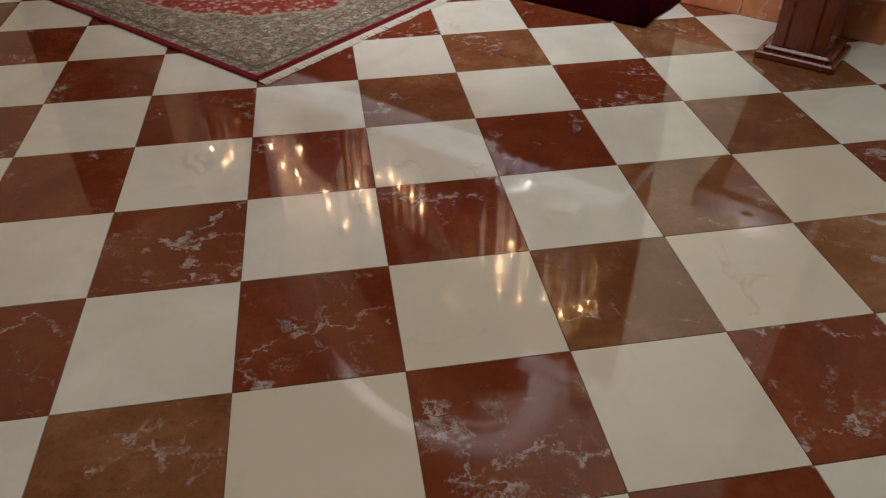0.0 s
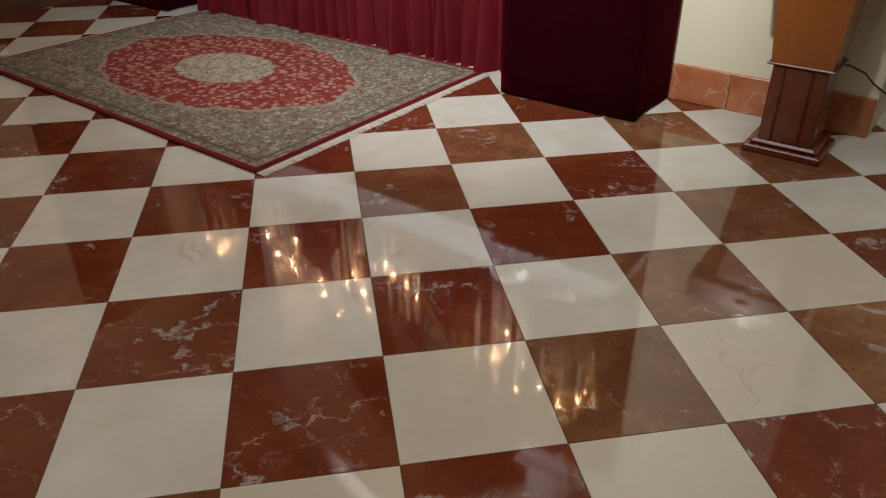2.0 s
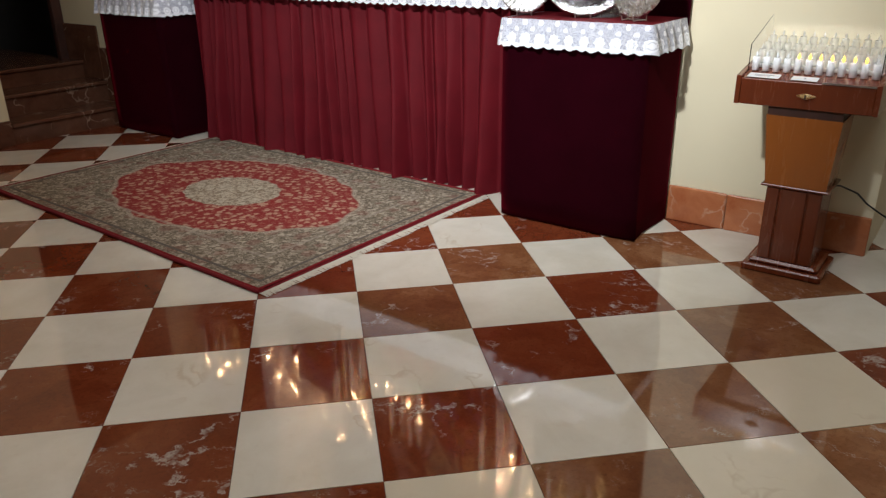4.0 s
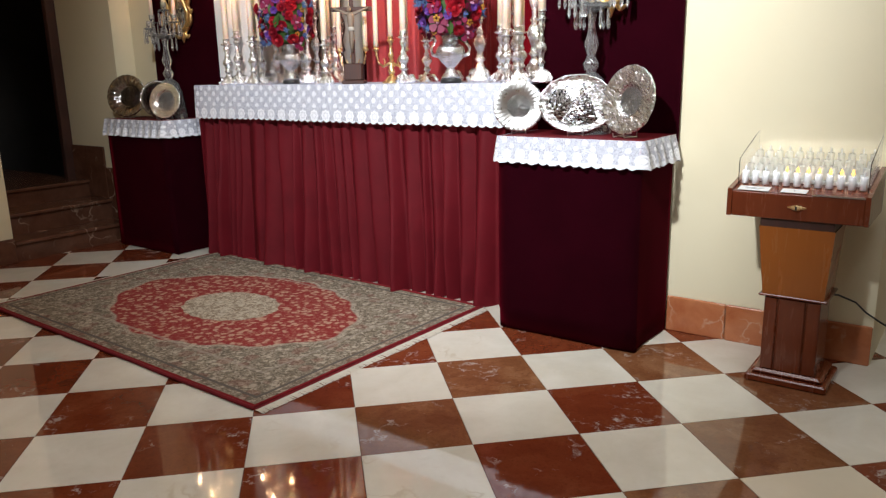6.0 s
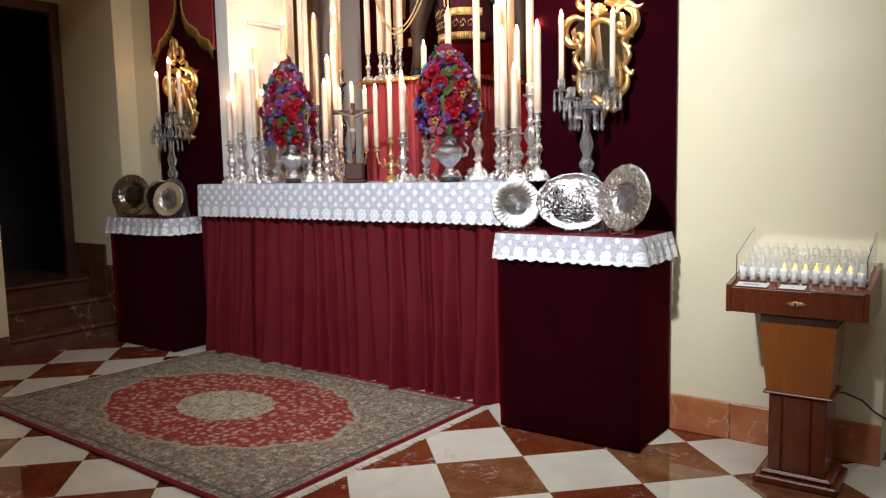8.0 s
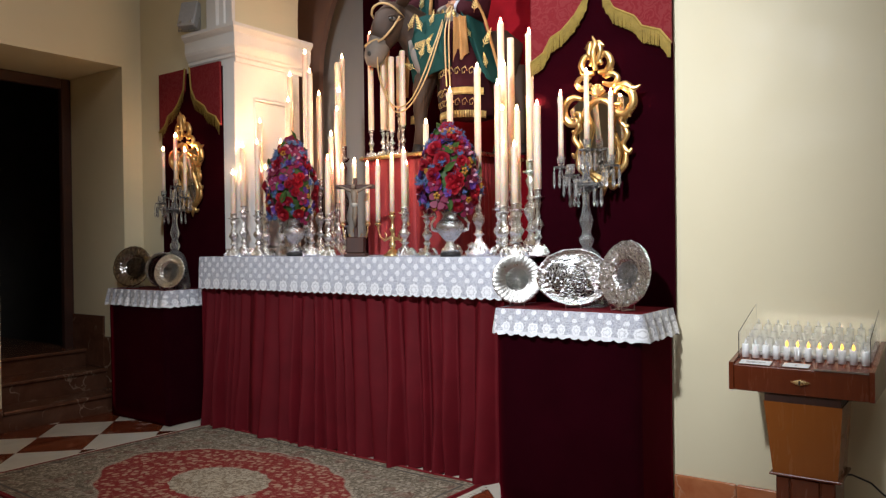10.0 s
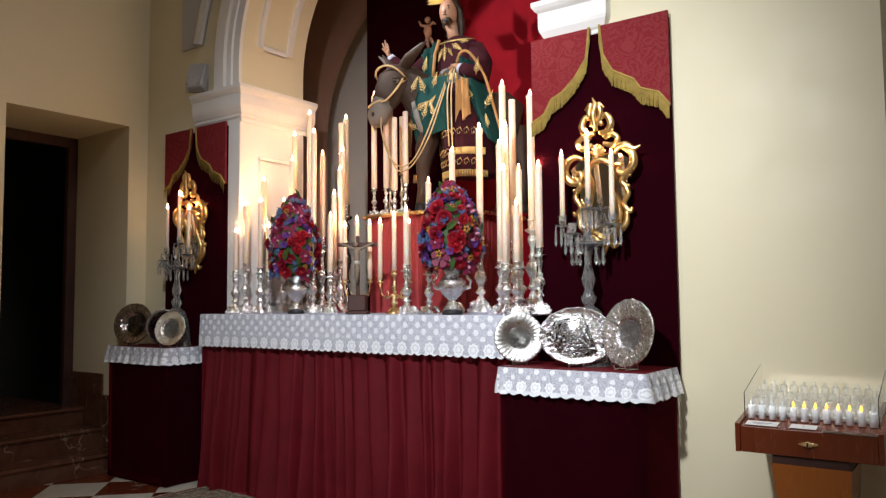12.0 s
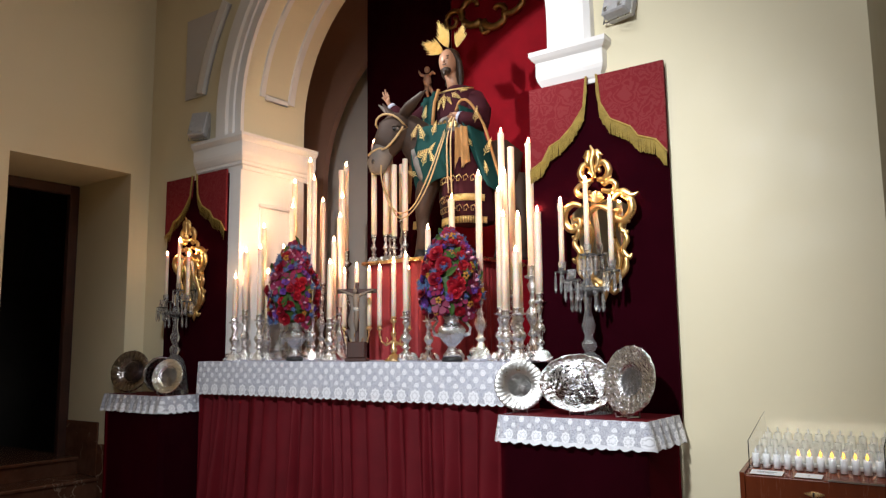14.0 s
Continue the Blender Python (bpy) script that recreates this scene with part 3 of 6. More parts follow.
tagged(part("capital_left", capital, M_WHITE), "white plaster capital with stepped mouldings", "capital", "arch capitals", "structure")
capital = sweep([(AX1, 4.33), (AX1, WALL), (-1.60, WALL), (-1.60, WALL + 0.1)], PIER, 1)
tagged(part("capital_right", capital, M_WHITE), "white plaster capital with stepped mouldings", "capital", "arch capitals", "structure")
m = Mesh().box(-4.62, AX0 + 0.0, WALL - 0.02, WALL - 0.001, 0, 2.66)
tagged(part("pilaster_left", m, M_WHITE), "narrow white pilaster beside the niche", "pilaster", kind="structure")
m = Mesh().box(AX1, -1.60, WALL - 0.02, WALL - 0.001, 0, 2.66)
tagged(part("pilaster_right", m, M_WHITE), "narrow white pilaster beside the niche", "pilaster", kind="structure")
RIB = [(ARAD, 0.0), (ARAD, 0.03), (ARAD + 0.07, 0.03), (ARAD + 0.075, 0.045), (ARAD + 0.12, 0.05), (ARAD + 0.14, 0.065), (ARAD + 0.24, 0.07), (ARAD + 0.27, 0.05), (ARAD + 0.27, 0.0)]
rib = arch_ring(ACX, SPRING, RIB, 180, 0, 48, WALL)
for sgn in (-1, 1):
    rib.rings([[(ACX + sgn * r, WALL - o, z) for r, o in RIB] for z in (2.925, SPRING)])
tagged(part("archivolt", rib, M_WHITE), "white plaster archivolt in three steps", "archivolt", kind="structure")
# facing of the reveal and its recessed panels
m = Mesh().box(AX0 - 0.001, AX0 + 0.004, WALL - 0.018, NICHE, 0, 2.66)
tagged(part("reveal_left", m, M_WHITE), "white painted reveal of the niche", "reveal", kind="structure")


def panel_frame(y0, y1, z0, z1, x):
    f = Mesh()
    w = 0.028
    for a, b, c, d in ((y0, y1, z0, z0 + w), (y0, y1, z1 - w, z1), (y0, y0 + w, z0 + w, z1 - w), (y1 - w, y1, z0 + w, z1 - w)):
        f.box(x, x + 0.016, a, b, c, d, 0.007)
    return f


tagged(part("panel_moulding", panel_frame(3.78, 4.12, 1.30, 2.42, AX0 + 0.004), M_WHITE), "white raised panel moulding on the reveal", "trim", kind="structure")
for y0, y1 in ((3.765, 3.815), (4.055, 4.12)):
    ring = arch_ring(ACX, SPRING, [(ARAD, 0.0), (ARAD - 0.018, 0.005), (ARAD - 0.018, y1 - y0 - 0.005), (ARAD, y1 - y0)], 173, 7, 40, y1)
    tagged(part("intrados_moulding", ring, M_WHITE), "white raised moulding under the arch", "trim", kind="structure")
m = Mesh()
for a in (173, 7):
    x, z = ACX + (ARAD - 0.009) * math.cos(radians(a)), SPRING + (ARAD - 0.009) * math.sin(radians(a))
    m.box(x - 0.009, x + 0.009, 3.815, 4.055, z - 0.022, z + 0.022, 0.008)
tagged(part("intrados_end", m, M_WHITE), "white raised moulding under the arch", "trim", kind="structure")
# springing of the vault beside the arch
inner = arc(ACX, 2.98, 1.80, 168.5, 145, 14)
m = Mesh().slab([(-5.20, inner[0][1])] + inner + [(-5.20, inner[-1][1])], WALL - 0.015, WALL)
rim = arch_ring(ACX, 2.98, [(1.80, 0.0), (1.80, 0.045), (1.86, 0.05), (1.90, 0.03), (1.90, 0.0)], 168.5, 145, 14, WALL)
tagged(part("vault_springing", m, M_GREY), "grey plaster springing of a vault", "vault", kind="structure")
tagged(part("vault_rib", rim, M_WHITE), "pale moulded rib of a vault", "vault", kind="structure")

# skirting in marble lengths
x = LEFT + 0.003
skirt = tagged(new("baseboard"), "orange-red marble skirting in short lengths", "skirting", kind="structure")
edges = [LEFT + 0.02, -5.2, -1.245, -0.955, -0.62, END]
for a, b in zip(edges[2:], edges[3:]):
    part("skirting_tile", Mesh().box(a + 0.0015, b - 0.0015, WALL - 0.022, WALL - 0.001, 0.0, 0.178, 0.004), M_SKIRT, skirt)
west = tagged(new("baseboard_west"), "brown marble skirting along the side wall", "skirting", kind="structure")
for k in range(9):
    b = JAMB0 - 0.55 * k
    part("skirting_tile", Mesh().box(LEFT + 0.001, LEFT + 0.02, b - 0.547, b, 0.0, 0.18, 0.004), M_STEP, west)


# ---- the altar ----
def folds(x0, x1, z0, z1, y, count, depth, seed, flare=0.3, rows=12):
    """A curtain in soft uneven pleats: each has its own width, depth and lean, and they open towards the floor."""
    rng = random.Random(seed)
    widths = [rng.uniform(0.55, 1.5) for _ in range(count)]
    lower = [w * rng.uniform(0.7, 1.35) for w in widths]
    depths = [depth * rng.uniform(0.45, 1.0) * min(1.0, 0.55 + 0.45 * w) for w in widths]
    fade = [rng.choice((1.0, 1.0, 1.0, 0.55, 1.4)) for _ in widths]
    lean = [rng.uniform(0.30, 0.72) for _ in widths]
    tops = [sum(widths[:k]) / sum(widths) for k in range(count + 1)]
    feet = [sum(lower[:k]) / sum(lower) for k in range(count + 1)]
    out, steps = [], 12
    for r in range(rows + 1):
        f = r / rows
        row = []
        for k in range(count):
            a, b = tops[k] + (feet[k] - tops[k]) * f, tops[k + 1] + (feet[k + 1] - tops[k + 1]) * f
            d = depths[k] * (0.32 + 0.68 * f) * (1 + (fade[k] - 1) * f) * (1 + 0.25 * noise.noise((k * 3.1, f * 2.2, seed)))
            for j in range(steps + (k == count - 1)):
                u = j / steps
                e = u / lean[k] * 0.5 if u < lean[k] else 0.5 + 0.5 * (u - lean[k]) / (1 - lean[k])
                w = 1 - abs(2 * e - 1) ** 1.5
                x = x0 + (x1 - x0) * (a + (b - a) * u)
                lift = 0.012 * noise.noise((x * 9, 0, seed)) if r == rows else 0.0
                row.append((x + 0.012 * noise.noise((x * 5, f * 2.0, seed + 3)) * f, y - d * w - flare * depth * f - 0.006 * noise.noise((x * 30, f * 5, seed)), z1 + (z0 - z1) * f + lift))
        out.append(row)
    m = Mesh()
    m.smooth = True
    return m.rings(out, close=False, caps=False)


def lace_strip(points, z1, drop, scallop, seed, ruffle=0.0):
    """A strip of lace that hangs along a path in the plan, with a scalloped lower edge. It keeps its own length and drop as texture coordinates."""
    m = Mesh()
    m.smooth = True
    uv = m.bm.loops.layers.uv.new("UVMap")
    pts = [Vector((*p, 0)) for p in points]
    run = [0.0]
    for a, b in zip(pts, pts[1:]):
        run.append(run[-1] + (b - a).length)
    n = max(8, int(run[-1] / 0.008))
    rows, cols = 7, []
    for k in range(n + 1):
        s = run[-1] * k / n
        i = max(j for j in range(len(run) - 1) if run[j] <= s + 1e-9)
        d = (pts[i + 1] - pts[i]).normalized()
        p = pts[i] + d * (s - run[i])
        out = Vector((d.y, -d.x, 0))
        col = []
        for r in range(rows + 1):
            f = r / rows
            push = f * (0.012 + ruffle * (((s + 0.02 * noise.noise((s * 5, seed, 0))) / 0.092) % 1.0)) + (0.3 * ruffle * ((s / 0.092) % 1.0)) + 0.004 * noise.noise((s * 8, f, seed))
            dz = drop * f * (1 + 0.03 * noise.noise((s * 2, seed, 1))) + (scallop * abs(math.sin(math.pi * s / 0.055)) if r == rows else 0)
            col.append((m.bm.verts.new(p + out * push + Vector((0, 0, z1 - dz))), s, dz))
        cols.append(col)
    for a, b in zip(cols, cols[1:]):
        for r in range(rows):
            quad = (a[r], b[r], b[r + 1], a[r + 1])
            f = m.bm.faces.new([v for v, _, _ in quad])
            for loop, (_, s, dz) in zip(f.loops, quad):
                loop[uv].uv = (s, dz)
    return m.done(0)


TABLE, ALT0, ALT1, FRONT = 1.232, -4.70, -1.985, 3.47
altar = thing("altar_table", "altar table hung with a pleated dark red curtain", "altar")
m = Mesh().box(ALT0 + 0.01, ALT1, FRONT + 0.02, WALL - 0.024, TABLE - 0.05, TABLE - 0.004)
m.box(AX0 + 0.03, AX1 - 0.005, WALL - 0.024, 4.38, TABLE - 0.05, TABLE - 0.004)
part("tabletop", m, M_DARKWOOD, altar)
m = Mesh().box(ALT0 + 0.06, ALT1 - 0.02, FRONT + 0.085, FRONT + 0.100, 0.0, TABLE - 0.05)
part("body", m, M_DARKWOOD, altar)
part("curtain", folds(ALT0, ALT1, 0.004, TABLE - 0.03, FRONT + 0.070, 26, 0.15, 4, 0.20), M_CURTAIN, altar, "dark red pleated satin curtain")
part("side_curtain", Mesh().box(ALT0, ALT0 + 0.012, FRONT + 0.0, WALL - 0.024, 0.0, TABLE - 0.05), M_CURTAIN, altar)

altar_cloth = thing("altar_cloth", "white altar cloth with a deep flowered lace border", "tablecloth")
m = Mesh().box(ALT0 - 0.006, ALT1 - 0.002, FRONT - 0.006, WALL - 0.022, TABLE - 0.004, TABLE)
m.box(AX0 + 0.02, AX1 - 0.008, WALL - 0.022, 4.39, TABLE - 0.004, TABLE)
part("linen", m, M_LINEN, altar_cloth)
m = Mesh().box(ALT0 - 0.008, ALT1 - 0.002, FRONT - 0.008, FRONT - 0.004, TABLE - 0.19, TABLE - 0.004)
part("linen_drop", m, M_LINEN, altar_cloth)
part("lace_border", lace_strip([(ALT0 - 0.01, WALL - 0.03), (ALT0 - 0.01, FRONT - 0.012), (ALT1 - 0.002, FRONT - 0.012)], TABLE + 0.001, 0.222, 0.012, 2.37), M_LACE, altar_cloth, "white lace with rows of flowers")


def velvet_box(x0, x1, y0, y1, height, name):
    """A plinth wholly wrapped in velvet, a little slack at its foot."""
    t = thing("draped_plinth", name, "plinth", "side plinths")
    m = Mesh()
    m.smooth = True
    rings = []
    for k in range(9):
        f = k / 8
        ring = []
        for a, b in (((x0, y0), (x1, y0)), ((x1, y0), (x1, y1)), ((x1, y1), (x0, y1)), ((x0, y1), (x0, y0))):
            for j in range(12):
                px, py = a[0] + (b[0] - a[0]) * j / 12, a[1] + (b[1] - a[1]) * j / 12
                out = 0.012 * (1 - f) ** 2 * noise.noise((px * 6, py * 6, f))
                cx, cy = (x0 + x1) / 2, (y0 + y1) / 2
                inset = 1 - 0.012 * (1 - f)
                ring.append((cx + (px - cx) * inset + out, min(cy + (py - cy) * inset + out, y1), 0.008 + (height - 0.008) * f))
        rings.append(ring)
    m.rings(rings)
    part("cover", m, M_VELVET, t)
    part("top_cloth", Mesh().box(x0 - 0.004, x1 + 0.004, y0 - 0.004, y1, height, height + 0.006, 0.003), M_CURTAIN, t, "dark red satin top cloth")
    trim = lace_strip([(x0 - 0.006, y1), (x0 - 0.006, y0 - 0.006), (x1 + 0.006, y0 - 0.006), (x1 + 0.006, y1)], height + 0.007, 0.118, 0.010, x0 + 0.013, 0.022)
    part("lace_trim", trim, M_LACE_FINE, t, "gathered white lace trim")
    return t


velvet_box(-1.975, -1.245, 3.19, WALL - 0.025, 0.982, "plinth draped in dark red velvet with a white lace trim")
velvet_box(-5.57, -4.83, 3.26, WALL - 0.025, 0.985, "plinth draped in dark red velvet with a white lace trim")


# ---- wall hangings ----
def hanging(x0, x1, z1, outline):
    """A velvet panel on the wall under a damask pelmet cut to points and edged with fringe."""
    t = thing("wall_hanging", "dark red velvet wall hanging under a fringed damask pelmet", "wall hanging", "wall hangings")
    w = x1 - x0
    m = Mesh().box(x0, x1, WALL - 0.030, WALL - 0.022, 0.95, z1 - 0.03)
    part("panel", m, M_VELVET, t)
    for pts in outline:
        edge = [(x0 + w * u, z1 - d) for u, d in pts]
        us = [p[0] for p in edge]
        m = Mesh().slab([(us[0], z1)] + edge + [(us[-1], z1)], WALL - 0.052, WALL - 0.036)
        part("pelmet", m, M_DAMASK, t, "red damask pelmet")
        m = Mesh()
        for (xa, za), (xb, zb) in zip(edge, edge[1:]):
            n = max(2, int(math.hypot(xb - xa, zb - za) / 0.007))
            for k in range(n):
                px, pz = xa + (xb - xa) * k / n, za + (zb - za) * k / n
                long = 0.075 + 0.008 * noise.noise((px * 90, pz * 30, 1))
                dx = 0.006 * noise.noise((px * 70, 4, pz * 20))
                m.faces([(px - 0.004, WALL - 0.057, pz + 0.006), (px + 0.004, WALL - 0.059, pz + 0.006), (px + 0.0035 + dx, WALL - 0.060, pz - long), (px - 0.0035 + dx, WALL - 0.056, pz - long)], [(0, 1, 2, 3)])
        m.tube([(a, WALL - 0.056, b + 0.004) for a, b in edge], 0.007, 6)
        part("fringe", m, M_FRINGE, t, "gold bullion fringe")
    return t


LEFT_HALF = [(0.0, 0.46), (0.10, 0.42), (0.16, 0.345), (0.24, 0.32), (0.34, 0.255), (0.43, 0.16), (0.455, 0.0)]
RIGHT_HALF = [(0.53, 0.0), (0.55, 0.16), (0.62, 0.255), (0.76, 0.315), (0.81, 0.37), (0.93, 0.405), (1.0, 0.475)]
hanging(-1.985, -1.225, 2.725, [LEFT_HALF, RIGHT_HALF])
hanging(-5.355, -4.597, 2.675, [LEFT_HALF, RIGHT_HALF])

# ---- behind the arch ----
# shade on the left of the backdrop is put into a second, darker cloth
for name, x0, x1, material, label in (("backdrop_curtain", -3.50, -1.60, M_BACKDROP, "plain red cloth stretched across the back of the niche"), ("dark_backdrop_curtain", -4.45, -3.502, M_VELVET, "left part of the niche backdrop, its shade put into dark maroon velvet")):
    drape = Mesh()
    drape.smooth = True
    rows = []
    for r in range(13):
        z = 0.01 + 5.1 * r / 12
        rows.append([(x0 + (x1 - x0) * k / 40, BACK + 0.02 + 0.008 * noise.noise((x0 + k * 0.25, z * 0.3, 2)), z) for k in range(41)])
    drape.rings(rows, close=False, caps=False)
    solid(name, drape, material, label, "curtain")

pedestal = thing("statue_pedestal", "tall pedestal draped in red cloth with a gold braid", "pedestal")
PX0, PX1, PY0, PTOP = -3.68, -2.84, 4.12, 1.925
part("core", Mesh().box(PX0 + 0.06, PX1 - 0.06, PY0 + 0.07, BACK - 0.03, 0.0, PTOP - 0.01), M_DARKWOOD, pedestal)
part("drape", folds(PX0, PX1, 0.02, PTOP, PY0 + 0.05, 9, 0.035, 9, 0.1), M_PEDCLOTH, pedestal, "red satin hanging in shallow folds")
side = folds(PY0 + 0.03, BACK - 0.03, 0.02, PTOP, -PX1 + 0.05, 9, 0.03, 12, 0.1)
for vert in side.bm.verts:
    a, b, c = vert.co
    vert.co = (-b, a, c)
part("side_drape", side, M_PEDCLOTH, pedestal)
part("top", Mesh().box(PX0 - 0.01, PX1 + 0.01, PY0 - 0.01, BACK - 0.02, PTOP - 0.006, PTOP + 0.012, 0.004), M_PURPLE, pedestal)
m = Mesh().tube([(PX0 - 0.01, BACK - 0.03, PTOP + 0.0), (PX0 - 0.012, PY0 - 0.012, PTOP), (PX1 + 0.012, PY0 - 0.012, PTOP), (PX1 + 0.012, BACK - 0.03, PTOP)], 0.014, 8)
part("braid", m, M_BRASS, pedestal, "gold braid")


# ---- candles ----
def flame_data():
    f = Mesh()
    f.smooth = True
    return f.lathe([(0.001, 0.0), (0.0055, 0.005), (0.0075, 0.012), (0.0062, 0.020), (0.003, 0.029), (0.0006, 0.037)], 10).data("flame", M_FLAME)


FLAME = flame_data()
WICK = Mesh().lathe([(0.0012, 0.0), (0.0012, 0.01)], 6).data("wick", M_WICK)
drip = random.Random(5)


def candle(x, y, z0, z1, r, lit=True, tilt=0.0):
    """A wax candle whose flame's middle is at z1."""
    h = z1 - 0.026 - z0
    c = thing("candle", "tall ivory wax candle, lit" if lit else "tall ivory wax candle, not lit", "candle", "altar candles", at=pose(x, y, z0, tilt, tilt * 0.6, 0))
    w = Mesh()
    w.smooth = True
    w.lathe([(r, 0.0), (r, h * 0.3), (r * 0.98, h * 0.7), (r * 0.97, h - 0.006), (r * 0.88, h), (r * 0.6, h - 0.004), (0.002, h - 0.006)], 14)
    for _ in range(drip.randrange(0, 3)):
        a, d = drip.uniform(0, 6.28), drip.uniform(0.02, 0.08)
        w.tube([(r * math.cos(a), r * math.sin(a), h - 0.002), (r * 1.02 * math.cos(a), r * 1.02 * math.sin(a), h - d * 0.6), (r * math.cos(a), r * math.sin(a), h - d)], [0.002, 0.003, 0.001], 6)
    part("wax", w, M_WAX, c)
    put(part("wick", WICK, None, c), (0, 0, h - 0.007))
    if lit:
        put(part("flame", FLAME, None, c, "small bright flame"), (0, 0, h - 0.002))
    return c


STICK = [(0.86, 0.0), (0.90, 0.03), (0.72, 0.07), (0.62, 0.13), (0.40, 0.18), (0.30, 0.22), (0.22, 0.25), (0.34, 0.28), (0.22, 0.31), (0.17, 0.36), (0.30, 0.42), (0.40, 0.47), (0.33, 0.53),
         (0.16, 0.58), (0.26, 0.61), (0.15, 0.64), (0.14, 0.70), (0.24, 0.76), (0.28, 0.80), (0.18, 0.83), (0.20, 0.85), (0.58, 0.875), (0.62, 0.89), (0.36, 0.90), (0.34, 0.92), (0.36, 0.985), (0.40, 1.0)]
PAN = 21


def candlestick(x, y, z0, h, width, dark=False, turn=0.0):
    """A baroque candlestick: a three-lobed foot, a knopped stem, a drip pan and a socket."""
    t = thing("candlestick", "ornate silver candlestick with a three-lobed foot", "candlestick", "silver candlesticks", at=pose(x, y, z0, 0, 0, turn))
    full = [(r * width * (1.3 if 6 < k < PAN else 1.0), f * h) for k, (r, f) in enumerate(STICK)]
    f = Mesh()
    f.smooth = True
    f.lathe(full[:7], 24, lobes=3, depth=0.16, until=0.17 * h)
    for k in range(3):
        a = 2 * math.pi * k / 3
        c, s = math.cos(a), math.sin(a)
        f.tube([(c * width * q, s * width * q, h * e) for q, e in ((0.55, 0.17), (0.85, 0.13), (1.02, 0.06), (0.92, 0.012), (1.08, 0.006), (1.15, 0.03))], [width * v for v in (0.14, 0.20, 0.22, 0.2, 0.17, 0.06)], 8)
    part("foot", f, M_SILVER, t, "cast three-lobed foot")
    s = Mesh()
    s.smooth = True
    part("stem", s.lathe(full[6:PAN], 24, lobes=6, depth=0.10), M_SILVER, t)
    p = Mesh()
    p.smooth = True
    part("drip_pan", p.lathe(full[PAN - 1:PAN + 3], 18, lobes=8, depth=0.06), M_SILVER, t)
    k = Mesh()
    k.smooth = True
    part("socket", k.lathe(full[PAN + 2:], 16), M_SILVER, t)
    return t


# x, y, height of the flame, top of the candlestick
ALTAR_CANDLES = [
    (-4.44, 3.56, 1.854, 1.545), (-4.40, 3.62, 2.05, 1.60), (-4.33, 3.72, 2.235, 1.60), (-4.22, 3.60, 2.059, 1.56), (-4.25, 3.70, 1.889, 1.54), (-4.20, 3.80, 2.078, 1.55),
    (-4.30, 4.00, 2.616, 1.66), (-4.22, 3.90, 2.401, 1.64), (-4.16, 4.02, 2.305, 1.66), (-4.083, 3.95, 2.74, 1.62), (-3.891, 3.80, 2.554, 1.59), (-4.059, 4.06, 2.452, 1.80),
    (-3.903, 4.15, 2.72, 2.04), (-3.80, 4.00, 2.437, 1.63), (-3.678, 3.85, 2.263, 1.60), (-3.64, 3.75, 2.078, 1.535), (-3.529, 3.60, 1.90, 1.51),
    (-2.902, 3.62, 1.895, 1.535), (-2.805, 3.72, 2.074, 1.51), (-2.509, 3.85, 2.397, 1.70), (-2.819, 4.00, 2.31, 1.64),
    (-2.40, 3.95, 2.671, 1.64), (-2.321, 3.85, 2.379, 1.56), (-2.288, 3.72, 2.242, 1.54), (-2.196, 3.62, 2.073, 1.515), (-2.176, 3.75, 2.088, 1.535), (-2.109, 3.60, 1.863, 1.525),
    (-2.121, 3.80, 2.527, 1.775), (-2.142, 3.92, 2.798, 1.80), (-1.958, 3.585, 2.067, 1.595),
]
for k, (x, y, fz, top) in enumerate(ALTAR_CANDLES):
    h = top - TABLE
    candlestick(x, y, TABLE, h, 0.062 if h < 0.45 else 0.072, turn=37 * k)
    candle(x, y, top - 0.012, fz, 0.0185 if h < 0.34 else 0.021, tilt=0.5 * math.sin(k * 2.3))
for x, y, z, top in ((-2.396, 4.06, 2.60, 1.68), (-3.845, 4.04, 2.66, 1.72)):
    candlestick(x, y, TABLE, top - TABLE, 0.06)
    candle(x, y, top - 0.012, z, 0.022, lit=False)
for k, (x, y, fz, top) in enumerate([(-3.64, 4.17, 2.857, 2.15), (-3.61, 4.32, 2.92, 2.17), (-3.525, 4.17, 2.70, 2.145), (-3.43, 4.15, 2.66, 2.12), (-3.385, 4.22, 2.71, 2.165), (-3.53, 4.36, 2.72, 2.30)]):
    candlestick(x, y, PTOP + 0.012, top - PTOP - 0.012, 0.042, turn=50 * k)
    candle(x, y, top - 0.01, fz, 0.021, lit=k < 2)


